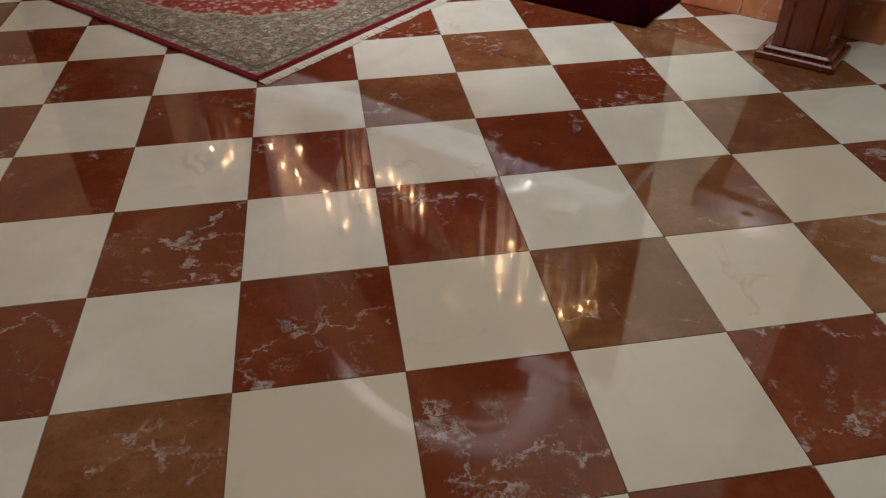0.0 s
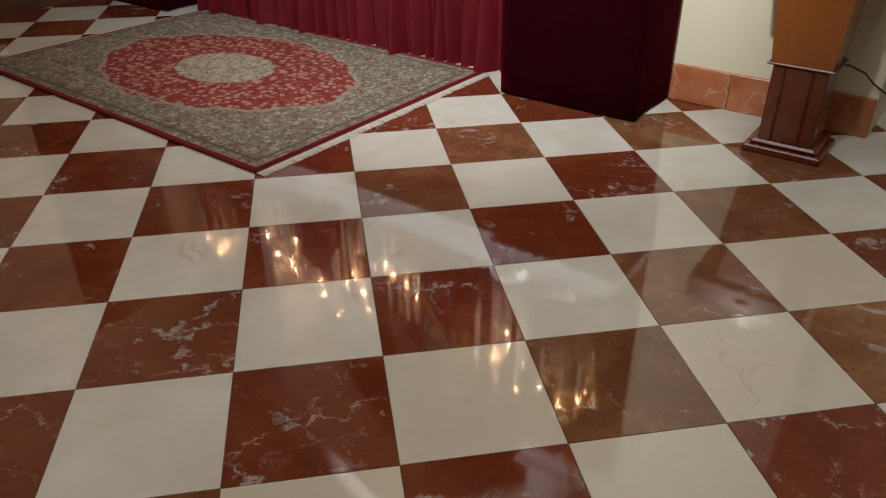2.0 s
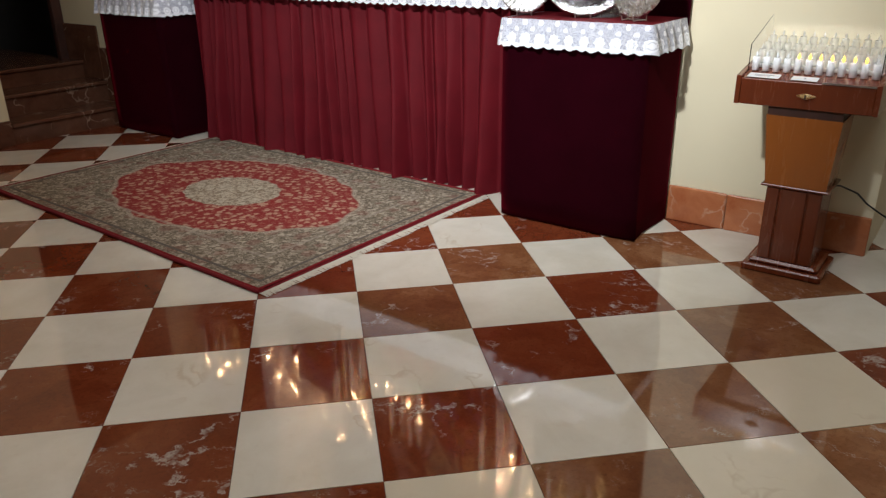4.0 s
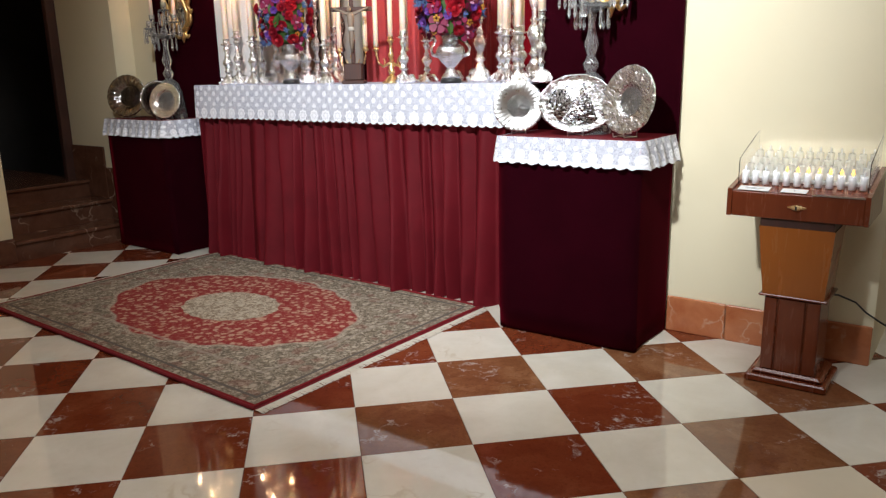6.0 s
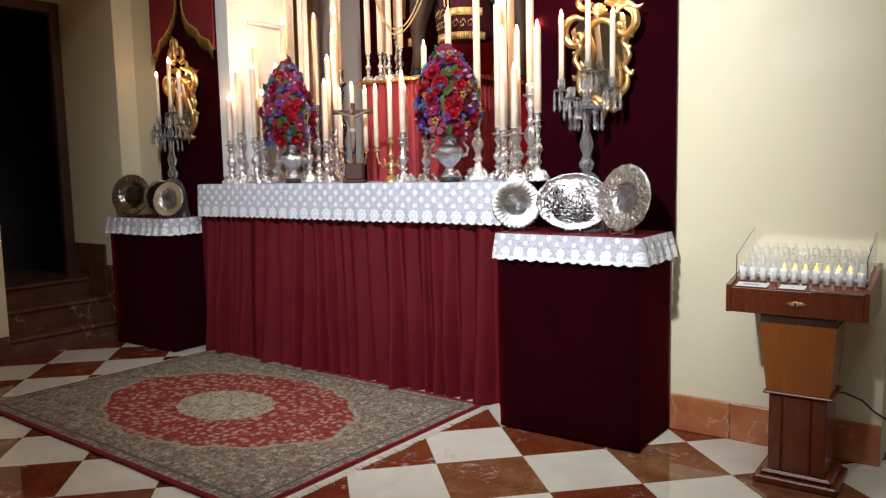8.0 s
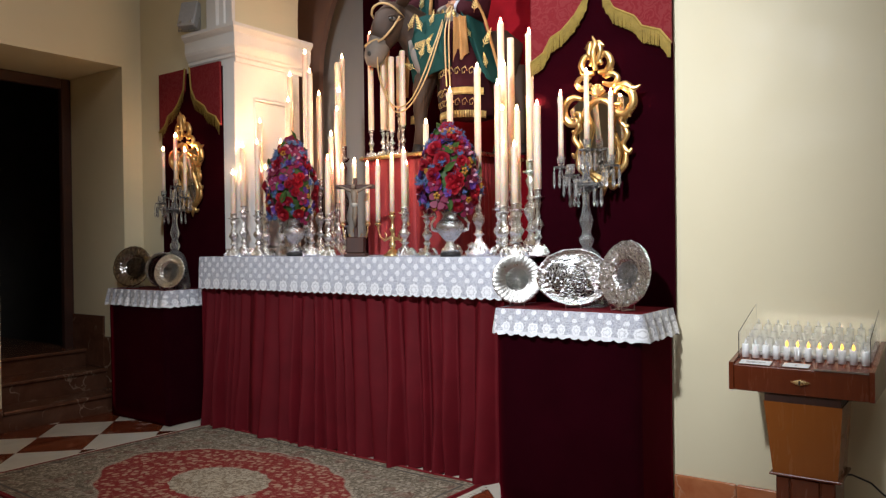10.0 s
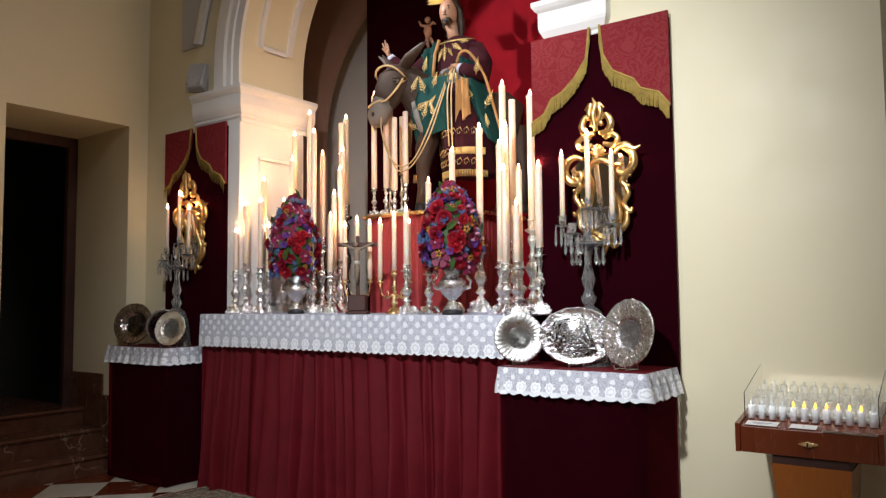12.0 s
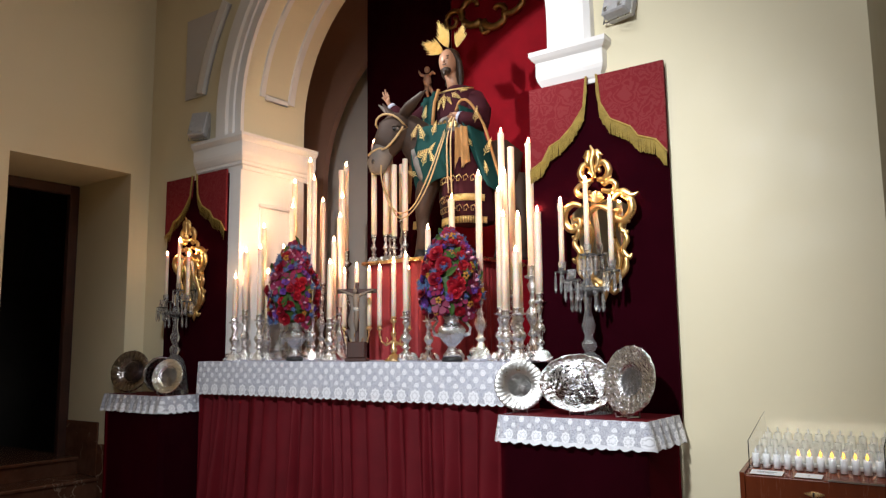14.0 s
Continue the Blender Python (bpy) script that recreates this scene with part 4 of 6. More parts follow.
def branch_candlestick(x, y, tops, reach):
    """A brass candlestick with a middle light and two curled arms."""
    t = thing("branched_candlestick", "brass candlestick with three curled arms", "candlestick", "brass candlesticks", at=pose(x, y, TABLE))
    b = Mesh()
    b.smooth = True
    part("foot", b.lathe([(0.055, 0.0), (0.058, 0.008), (0.04, 0.02), (0.03, 0.035), (0.014, 0.05)], 18, lobes=6, depth=0.08), M_BRASS, t)
    b = Mesh()
    b.smooth = True
    b.lathe([(0.014, 0.05), (0.022, 0.075), (0.012, 0.095), (0.010, 0.15), (0.02, 0.17), (0.010, 0.19), (0.008, tops[1] - TABLE - 0.05), (0.02, tops[1] - TABLE - 0.03), (0.024, tops[1] - TABLE - 0.02), (0.016, tops[1] - TABLE - 0.018), (0.018, tops[1] - TABLE)], 12)
    for k in range(7):
        b.blob((0.016 * math.cos(k * 2.4), 0.016 * math.sin(k * 2.4), 0.07 + 0.012 * k), (0.012, 0.008, 0.012), 1)
    part("stem", b, M_BRASS, t)
    for s, z in ((-1, tops[0] - TABLE), (1, tops[2] - TABLE)):
        a = Mesh()
        a.smooth = True
        a.tube([(s * reach * u, 0.0, v) for u, v in ((0.0, 0.13), (0.25, 0.115), (0.55, 0.10), (0.85, 0.125), (1.0, z - 0.06), (1.0, z - 0.035))], [0.006, 0.008, 0.007, 0.007, 0.006, 0.006], 8)
        a.tube([(s * reach * u, 0.0, v) for u, v in ((0.5, 0.10), (0.42, 0.135), (0.5, 0.15), (0.56, 0.14))], [0.005, 0.005, 0.004, 0.002], 6)
        a.lathe([(0.006, z - 0.04), (0.02, z - 0.028), (0.022, z - 0.02), (0.013, z - 0.018), (0.016, z)], 12, (s * reach, 0, 0))
        part("arm", a, M_BRASS, t)
    for u, z, f in ((-reach, tops[0], tops[3]), (0, tops[1], tops[4]), (reach, tops[2], tops[5])):
        candle(x + u, y, z - 0.008, f, 0.0155, tilt=1.2 * (u + 0.02))


branch_candlestick(-3.455, 3.78, (1.47, 1.525, 1.47, 1.856, 1.885, 1.855), 0.113)
branch_candlestick(-3.065, 3.70, (1.463, 1.512, 1.456, 1.845, 1.881, 1.83), 0.118)


# ---- flowers ----
def petals(m, count, r, curl, layers, thick):
    """Cupped petals in layers round the z axis."""
    for layer in range(layers):
        q = 1 - layer / (layers + 0.6)
        for k in range(count):
            a = 2 * math.pi * (k + 0.5 * (layer % 2)) / count
            c, s = math.cos(a), math.sin(a)
            w = r * q * thick
            base, mid, tip = r * q * 0.2, r * q * 0.75, r * q
            z1, z2 = curl * r * (0.3 + 0.6 * layer / layers), curl * r * (0.5 + layer / layers)
            pts = [(base * c - w * 0.3 * -s, base * s - w * 0.3 * c, 0), (base * c + w * 0.3 * -s, base * s + w * 0.3 * c, 0), (mid * c + w * -s, mid * s + w * c, z1), (tip * c + w * 0.4 * -s, tip * s + w * 0.4 * c, z2), (tip * c - w * 0.4 * -s, tip * s - w * 0.4 * c, z2), (mid * c - w * -s, mid * s - w * c, z1)]
            m.faces(pts, [(0, 1, 2, 5), (5, 2, 3, 4)])
    return m


def petal_material(name, a, b, rough=0.5):
    n = Nodes(name)
    v = n.coords("Object")
    c = n.mix(n.rand(), a, b)
    n.set(Base_Color=n.mix(n.span(n.noise(v, 60.0), 0.35, 0.7, 0, 0.5), c, shade(a, 0.5)), Roughness=rough, Specular_IOR_Level=0.25)
    return n.mat


M_ROSE = petal_material("red_petal", (0.36, 0.008, 0.018), (0.20, 0.005, 0.016))
M_ORCHID = petal_material("magenta_petal", (0.24, 0.018, 0.070), (0.15, 0.010, 0.040))
M_THISTLE = petal_material("blue_thistle", (0.06, 0.095, 0.24), (0.08, 0.14, 0.26), 0.7)
M_VIOLET = petal_material("violet_petal", (0.11, 0.040, 0.26), (0.16, 0.055, 0.28))
M_YELLOW = petal_material("yellow_petal", (0.42, 0.21, 0.03), (0.35, 0.14, 0.02))
M_LEAF = petal_material("green_leaf", (0.035, 0.085, 0.018), (0.065, 0.11, 0.03))
m = Mesh()
petals(m, 6, 0.034, 0.55, 4, 0.55)
ROSE = m.blob((0, 0, 0.014), (0.012, 0.012, 0.016), 1).data("rose", M_ROSE)
m = Mesh()
petals(m, 5, 0.042, 0.12, 1, 0.42)
m.index = 1
ORCHID = m.blob((0, 0, 0.008), (0.008, 0.008, 0.014), 1).data("orchid", [M_ORCHID, petal_material("pale_lip", (0.55, 0.30, 0.42), (0.45, 0.2, 0.3))])
m = Mesh().blob((0, 0, 0.012), 0.012, 1)
for k in range(16):
    a, e = k * 2.4, 0.2 + 0.9 * (k % 4) / 4
    d = Vector((math.cos(a) * math.cos(e), math.sin(a) * math.cos(e), math.sin(e)))
    m.tube([d * 0.008 + Vector((0, 0, 0.01)), d * 0.028 + Vector((0, 0, 0.01))], [0.003, 0.0006], 4)
THISTLE = m.data("thistle", M_THISTLE)
VIOLET = petals(Mesh(), 5, 0.024, 0.5, 3, 0.5).data("statice", M_VIOLET)
m = Mesh()
for k in range(5):
    m.blob((0.011 * math.cos(k * 1.26), 0.011 * math.sin(k * 1.26), 0.012), 0.007, 1)
YELLOW = m.data("yellow_bud", M_YELLOW)
m = Mesh()
m.faces([(0, 0, 0), (0.016, 0.022, 0.012), (0.013, 0.05, 0.020), (0, 0.075, 0.014), (-0.013, 0.05, 0.020), (-0.016, 0.022, 0.012), (0, 0.035, 0.006)], [(0, 1, 6), (1, 2, 6), (2, 3, 6), (3, 4, 6), (4, 5, 6), (5, 0, 6)])
LEAF = m.data("leaf", M_LEAF)


def vase(x, y, z):
    t = thing("silver_urn", "chased silver urn with swan-neck handles on a black foot", "vase", "altar urns", at=pose(x, y, z, 0, 0, 32))
    b = Mesh()
    b.smooth = True
    part("black_foot", b.lathe([(0.060, 0.0), (0.060, 0.022), (0.052, 0.026)], 24), M_BLACK, t, "round black foot")
    b = Mesh()
    b.smooth = True
    b.lathe([(0.050, 0.026), (0.052, 0.040), (0.036, 0.058), (0.022, 0.084), (0.032, 0.098), (0.046, 0.110), (0.060, 0.128), (0.078, 0.154), (0.084, 0.178), (0.078, 0.194), (0.064, 0.208), (0.046, 0.222), (0.042, 0.244), (0.058, 0.266), (0.052, 0.266), (0.036, 0.25)], 32, lobes=12, depth=0.03, until=0.16)
    part("body", b, M_SILVER_CHASED, t)
    for s in (-1, 1):
        h = Mesh()
        h.smooth = True
        h.tube([(s * u, 0, v) for u, v in ((0.070, 0.15), (0.100, 0.16), (0.110, 0.192), (0.094, 0.216), (0.082, 0.235), (0.094, 0.256), (0.112, 0.246))], [0.010, 0.012, 0.010, 0.009, 0.009, 0.011, 0.004], 8)
        part("handle", h, M_SILVER, t)


def bouquet(x, y, z, half, high, seed):
    """Flowers packed into a tall egg, roses and orchids largest."""
    rng = random.Random(seed)
    t = thing("flower_arrangement", "tall egg-shaped bouquet of red roses, magenta orchids and blue thistles", "flowers", "altar flowers", at=pose(x, y, z))
    core = Mesh()
    core.smooth = True
    core.lathe([(half * 0.3, 0.0), (half * 0.62, high * 0.10), (half * 0.80, high * 0.28), (half * 0.78, high * 0.5), (half * 0.58, high * 0.75), (half * 0.25, high * 0.93), (0.01, high * 0.97)], 16)
    part("foliage_core", core, M_LEAF, t)
    kinds = [("rose", ROSE)] * 7 + [("orchid", ORCHID)] * 8 + [("thistle", THISTLE)] * 6 + [("statice", VIOLET)] * 4 + [("yellow_bud", YELLOW)] * 2 + [("leaf", LEAF)] * 3
    total = 280
    for k in range(total):
        f = (k + 0.5) / total
        name, data = kinds[rng.randrange(len(kinds))]
        a = k * 2.39996 + rng.uniform(-0.3, 0.3)
        h = f ** 0.92
        r = half * math.sin(math.pi * (0.20 + 0.80 * h)) ** 0.52 * (1.06 - 0.20 * h) * rng.uniform(0.84, 1.06)
        r = max(r, 0.01)
        n = Vector((math.cos(a), math.sin(a), -0.35 + 1.1 * h)).normalized()
        turn = n.to_track_quat("Z", "Y").to_matrix().to_4x4() @ pose(0, 0, 0, rng.uniform(-18, 18), rng.uniform(-18, 18), rng.uniform(0, 360))
        ob = part(name, data, None, t)
        ob.matrix_basis = Matrix.Translation((r * math.cos(a), r * math.sin(a), high * h)) @ turn @ Matrix.Scale(rng.uniform(0.85, 1.4), 4)
    return t


vase(-3.978, 3.72, TABLE)
bouquet(-4.00, 3.72, TABLE + 0.265, 0.172, 0.55, 3)
vase(-2.547, 3.60, TABLE)
bouquet(-2.555, 3.60, TABLE + 0.275, 0.172, 0.475, 8)

# ---- crucifix: one plain carving ----
m = Mesh()
m.box(-0.072, 0.072, -0.05, 0.05, 0.0, 0.022, 0.005).box(-0.058, 0.058, -0.042, 0.042, 0.022, 0.125, 0.006)
m.box(-0.012, 0.012, -0.012, 0.006, 0.125, 0.505, 0.003).box(-0.128, 0.128, -0.012, 0.006, 0.435, 0.462, 0.003)
m.index, m.smooth = 1, True
m.tube([(-0.11, -0.026, 0.455), (-0.06, -0.028, 0.435), (-0.02, -0.03, 0.418), (0.02, -0.03, 0.418), (0.06, -0.028, 0.435), (0.11, -0.026, 0.455)], [0.006, 0.008, 0.012, 0.012, 0.008, 0.006], 8)
m.tube([(0, -0.032, 0.425), (0, -0.036, 0.385), (0, -0.032, 0.335), (0.004, -0.034, 0.29), (0.0, -0.038, 0.24), (0.0, -0.028, 0.195)], [0.022, 0.023, 0.017, 0.018, 0.014, 0.008], 10)
m.blob((-0.006, -0.040, 0.447), (0.014, 0.015, 0.019), 2)
m.index = 2
m.lathe([(0.018, 0.316), (0.022, 0.328), (0.021, 0.342)], 12, (0, -0.032, 0))
solid("crucifix", m, [M_DARKWOOD, plain("carved_bone", (0.20, 0.15, 0.11), 0.5), plain("carved_cloth", (0.42, 0.39, 0.34), 0.6)], "small dark wooden crucifix with a carved figure", "crucifix", at=pose(-3.303, 3.62, TABLE, 0, 0, 30))


# ---- silver plates on the plinths ----
def plate(x, y, z, r, yaw, lean, flutes, deep, well, material, label, wide=1.0, name="silver_plate", flat=0.0, relief=0.0, figures=0.0, matt=None):
    """A fluted dish that leans back on a small stand, with its foot at z."""
    t = thing(name, label, "plate", "display plates", at=pose(x, y, z, 0, 0, yaw))
    rim = r * 1.0

    def dish(profile):
        out = []
        for q, d in profile:
            ring = []
            for k in range(144):
                a = 2 * math.pi * k / 144
                wave = math.cos(flutes * a + 5.0 * (q / rim)) if flutes else 0.0
                e = q * (1 + (0.010 * wave if q > well * 1.05 else 0))
                px, pz, py = e * math.cos(a) * wide, e * math.sin(a), -d - ((0.0022 if flutes == 22 else 0.0009) * wave if well * 1.05 < q < rim * 0.99 else 0)
                if relief and well * 1.08 < q and d > -0.016:
                    py -= relief * noise.noise((px * 75, pz * 75, r * 50))
                if figures and q < well and abs(pz + 0.01) < 0.055:
                    py -= figures * (1 - abs(pz + 0.01) / 0.055) ** 0.4 * noise.noise((px * 120, pz * 55, 3))
                ring.append((px, py * math.cos(radians(lean)) + pz * math.sin(radians(lean)), r + 0.012 + pz * math.cos(radians(lean)) - py * math.sin(radians(lean))))
            out.append(ring)
        b = Mesh()
        b.smooth = True
        return b.rings(out)

    rings = 34 if figures else 14
    front = [(well * 0.95 * k / rings + 0.003, -deep + 0.002 * (k / rings) ** 3) for k in range(rings + 1)]
    if flat:
        slope = [(well * 1.06, -deep * 0.6), (well * 1.12, -flat)] + [(well * 1.12 + (rim * 0.97 - well * 1.12) * k / 9, -flat * (1 - k / 9)) for k in range(1, 10)]
    else:
        slope = [(well * 1.08, -deep * 0.55), (rim * 0.72, -0.008), (rim * 0.95, 0.0)]
    flare = [(well * 0.95, -deep + 0.002)] + slope + [(rim, -0.002), (rim * 1.01, -0.007), (rim * 0.96, -0.017), (rim * 0.72, -0.026), (well * 1.12, -deep * 0.55 - 0.018), (well * 0.9, -deep - 0.010), (0.004, -deep - 0.010)]
    part("rim", dish(flare), material, t)
    part("well", dish(front), matt or M_SILVER_DULL, t, "chased centre" if figures else "smooth matt centre")
    s = Mesh()
    for u in (-0.035, 0.035):
        s.tube([(u, -0.045, 0.004), (u * 1.0, -0.02, 0.006), (u * 0.9, 0.035, 0.004), (u * 0.7, 0.05, 0.10)], 0.003, 6)
        s.tube([(u, -0.045, 0.004), (u, -0.05, 0.022)], 0.003, 6)
    s.tube([(-0.035, 0.035, 0.004), (0.035, 0.035, 0.004)], 0.003, 6)
    part("plate_stand", s, M_STEEL, t, "wire plate stand")
    return t


PL = 0.989
plate(-1.945, 3.33, PL, 0.125, 31, 8, 30, 0.022, 0.062, M_SILVER_SOFT, "round silver dish with a spiral-fluted rim on a stand")
plate(-1.635, 3.345, PL, 0.138, 20, 5, 14, 0.010, 0.112, M_SILVER_CHASED, "oval silver tray chased with figures, propped upright", 1.32, "silver_tray", flat=0.004, relief=0.003, figures=0.014, matt=M_SILVER_CHASED)
plate(-1.372, 3.32, PL, 0.158, -22, 10, 18, 0.026, 0.066, M_SILVER_CHASED, "silver plate with a broad embossed rim, propped upright", flat=0.010, relief=0.0035)
plate(-5.455, 3.38, PL, 0.160, 26, 12, 22, 0.045, 0.08, M_SILVER_DIMMED, "deep faceted silver bowl propped on its edge, dark reflections put into its colour", 1.0, "silver_bowl", matt=M_SILVER_DIMMED)
plate(-5.12, 3.44, PL, 0.135, 60, 6, 16, 0.07, 0.06, M_SILVER_DIMMED, "silver bowl turned on its side, dark reflections put into its colour", 1.0, "silver_bowl", matt=M_SILVER_DIMMED)
plate(-4.925, 3.35, PL, 0.128, 20, 12, 26, 0.025, 0.07, M_SILVER, "small silver dish with a beaded rim on a stand", flat=0.006, relief=0.002)


# ---- crystal candelabra ----
m = Mesh()
m.lathe([(0.001, 0.0), (0.005, -0.006), (0.007, -0.016), (0.007, -0.062), (0.010, -0.070), (0.001, -0.092)], 6)
PRISM = m.data("prism", M_CRYSTAL)
m = Mesh()
BEAD = m.blob((0, 0, -0.004), 0.005, 1).data("bead", M_CRYSTAL)


def candelabrum(x, y, z):
    t = thing("crystal_candelabrum", "cut-crystal candelabrum hung with long prisms", "candelabrum", "crystal candelabra", at=pose(x, y, z))

    def turned(profile, n=16, at=(0, 0, 0)):
        g = Mesh()
        g.smooth = False
        return g.lathe(profile, n, at)

    part("base", turned([(0.105, 0.0), (0.108, 0.02), (0.100, 0.10), (0.085, 0.20), (0.062, 0.262), (0.035, 0.285), (0.022, 0.295)], 24), M_CRYSTAL, t)
    part("stem", turned([(0.022, 0.295), (0.034, 0.31), (0.040, 0.335), (0.026, 0.355), (0.020, 0.375), (0.030, 0.40), (0.037, 0.425), (0.026, 0.46), (0.018, 0.50), (0.020, 0.54), (0.026, 0.57)], 8), M_CRYSTAL, t)
    part("dish", turned([(0.02, 0.57), (0.06, 0.585), (0.085, 0.60), (0.088, 0.61), (0.06, 0.605), (0.02, 0.60)], 20), M_CRYSTAL, t)
    part("upper_stem", turned([(0.02, 0.60), (0.028, 0.63), (0.018, 0.66), (0.024, 0.70), (0.016, 0.75)], 8), M_CRYSTAL, t)

    def hang(parent, cx, cy, cz, r, n, off=0.0):
        for k in range(n):
            a = 2 * math.pi * k / n + off
            put(part("bead", BEAD, None, parent), (cx + r * math.cos(a), cy + r * math.sin(a), cz))
            put(part("prism", PRISM, None, parent), pose(cx + r * math.cos(a), cy + r * math.sin(a), cz - 0.009, 0, 0, math.degrees(a)))

    ring = part("prism_ring", turned([(0.078, 0.594), (0.090, 0.594), (0.090, 0.600), (0.078, 0.600)], 20), M_CRYSTAL, t)
    hang(ring, 0, 0, 0.592, 0.080, 10)
    for ang, reach, top in ((180, 0.135, 0.752), (0, 0.135, 0.742), (80, 0.012, 0.832), (250, 0.10, 0.70)):
        a = radians(ang)
        c, s = math.cos(a), math.sin(a)
        arm = Mesh()
        arm.smooth = True
        if reach > 0.05:
            arm.tube([(c * reach * u, s * reach * u, v) for u, v in ((0.1, 0.63), (0.4, 0.60), (0.75, 0.615), (0.97, 0.655), (1.0, top - 0.06))], [0.007, 0.009, 0.009, 0.008, 0.008], 8)
        else:
            arm.tube([(c * reach, s * reach, 0.70), (c * reach, s * reach, top - 0.06)], 0.009, 8)
        limb = part("arm", arm, M_CRYSTAL, t)
        part("drip_pan", turned([(0.010, top - 0.062), (0.036, top - 0.058), (0.044, top - 0.05), (0.036, top - 0.052), (0.012, top - 0.054)], 16, (c * reach, s * reach, 0)), M_CRYSTAL, limb)
        hang(limb, c * reach, s * reach, top - 0.058, 0.040, 7, ang)
        part("cup", turned([(0.010, top - 0.054), (0.018, top - 0.035), (0.021, top), (0.017, top), (0.013, top - 0.03)], 12, (c * reach, s * reach, 0)), M_CRYSTAL, limb)
    for ang, reach, top, flame in ((180, 0.135, 0.752, 1.085), (0, 0.135, 0.742, 1.058), (80, 0.012, 0.832, 1.178)):
        candle(x + reach * math.cos(radians(ang)), y + reach * math.sin(radians(ang)), z + top - 0.026, z + flame, 0.0135)
    return t


candelabrum(-1.624, 3.47, PL)
candelabrum(-5.015, 3.47, PL)


# ---- gilt mirrors ----
def spiral(cx, cz, r0, r1, a0, turns, n=16):
    return [(cx + (r0 + (r1 - r0) * k / n) * math.cos(radians(a0 + 360 * turns * k / n)), cz + (r0 + (r1 - r0) * k / n) * math.sin(radians(a0 + 360 * turns * k / n))) for k in range(n + 1)]


def mirror(x, z):
    t = thing("gilt_mirror", "small mirror in a carved gilt rococo frame", "mirror", "gilt mirrors", at=pose(x, WALL - 0.034, z, 6.5, 0, 0))
    back = [(0.0, 0.50), (-0.10, 0.48), (-0.165, 0.43), (-0.15, 0.36), (-0.12, 0.30), (-0.125, 0.20), (-0.07, 0.09), (0.0, 0.05), (0.07, 0.09), (0.125, 0.20), (0.12, 0.30), (0.15, 0.38), (0.165, 0.45), (0.10, 0.49)]
    part("pane", Mesh().slab(back, -0.012, -0.004), M_MIRROR, t, "mirror glass")

    def band(name, points, radii, deep=-0.026):
        g = Mesh()
        g.smooth = True
        pts = smooth([(a, deep, b) for a, b in points], 5)
        n = len(pts) - 1
        rr = []
        for k in range(n + 1):
            f = k / n * (len(radii) - 1)
            i = min(int(f), len(radii) - 2)
            w = radii[i] + (radii[i + 1] - radii[i]) * (f - i)
            rr.append((w * 0.82, w * 0.72))
        g.tube(pts, rr, 10, side=(0, 1, 0))
        return part(name, g, M_GOLD, t)

    arch = [(-0.06, 0.10), (-0.092, 0.19), (-0.070, 0.27), (-0.055, 0.34), (-0.076, 0.405), (-0.05, 0.445), (0.0, 0.465), (0.05, 0.445), (0.076, 0.395), (0.058, 0.33), (0.070, 0.27), (0.094, 0.19), (0.06, 0.10), (0.0, 0.07), (-0.06, 0.10)]
    band("inner_frame", arch, (0.016, 0.020, 0.016, 0.020, 0.016))
    band("shoulder", [(0.222, 0.512), (0.185, 0.500), (0.145, 0.522), (0.105, 0.515), (0.085, 0.485)], (0.004, 0.018, 0.025, 0.02, 0.012))
    band("shoulder", [(0.130, 0.512), (0.175, 0.480), (0.178, 0.425), (0.135, 0.382), (0.088, 0.398), (0.088, 0.432), (0.115, 0.430)], (0.014, 0.026, 0.028, 0.024, 0.020, 0.016, 0.012))
    band("shoulder", [(-0.085, 0.478), (-0.135, 0.492), (-0.182, 0.462), (-0.192, 0.408), (-0.155, 0.362), (-0.108, 0.372), (-0.105, 0.408), (-0.135, 0.412)], (0.012, 0.020, 0.027, 0.028, 0.024, 0.019, 0.015, 0.011))
    for s in (-1, 1):
        band("side_scroll", [(s * 0.165, 0.372), (s * 0.128, 0.378), (s * 0.112, 0.345), (s * 0.140, 0.318), (s * 0.150, 0.330)], (0.010, 0.018, 0.018, 0.014, 0.010))
        band("side_scroll", [(s * 0.125, 0.330), (s * 0.142, 0.285), (s * 0.118, 0.235), (s * 0.145, 0.195), (s * 0.160, 0.215)], (0.012, 0.019, 0.016, 0.017, 0.008))
        band("foot_scroll", [(s * 0.130, 0.200), (s * 0.122, 0.140), (s * 0.075, 0.090), (s * 0.035, 0.060), (s * 0.050, 0.025), (s * 0.080, 0.040)], (0.014, 0.022, 0.020, 0.018, 0.016, 0.008))
        band("neck_scroll", [(s * 0.030, 0.545), (s * 0.085, 0.530), (s * 0.108, 0.560), (s * 0.080, 0.585), (s * 0.040, 0.575), (s * 0.090, 0.610)], (0.012, 0.020, 0.019, 0.017, 0.018, 0.004))
        band("crest_ring", [(s * 0.012, 0.600), (s * 0.052, 0.600), (s * 0.078, 0.640), (s * 0.055, 0.684), (s * 0.020, 0.668), (s * 0.030, 0.636)], (0.014, 0.022, 0.024, 0.019, 0.015, 0.013))
        band("crest_leaf", [(s * 0.004, 0.640), (s * 0.030, 0.700), (s * 0.022, 0.745), (s * 0.052, 0.720)], (0.012, 0.019, 0.016, 0.005), -0.034)
    band("crest_leaf", [(0.0, 0.610), (-0.010, 0.690), (0.004, 0.735), (-0.008, 0.778)], (0.014, 0.022, 0.019, 0.004), -0.036)
    band("tail_leaf", [(0.0, 0.075), (0.004, 0.030), (-0.004, -0.015)], (0.020, 0.024, 0.006))
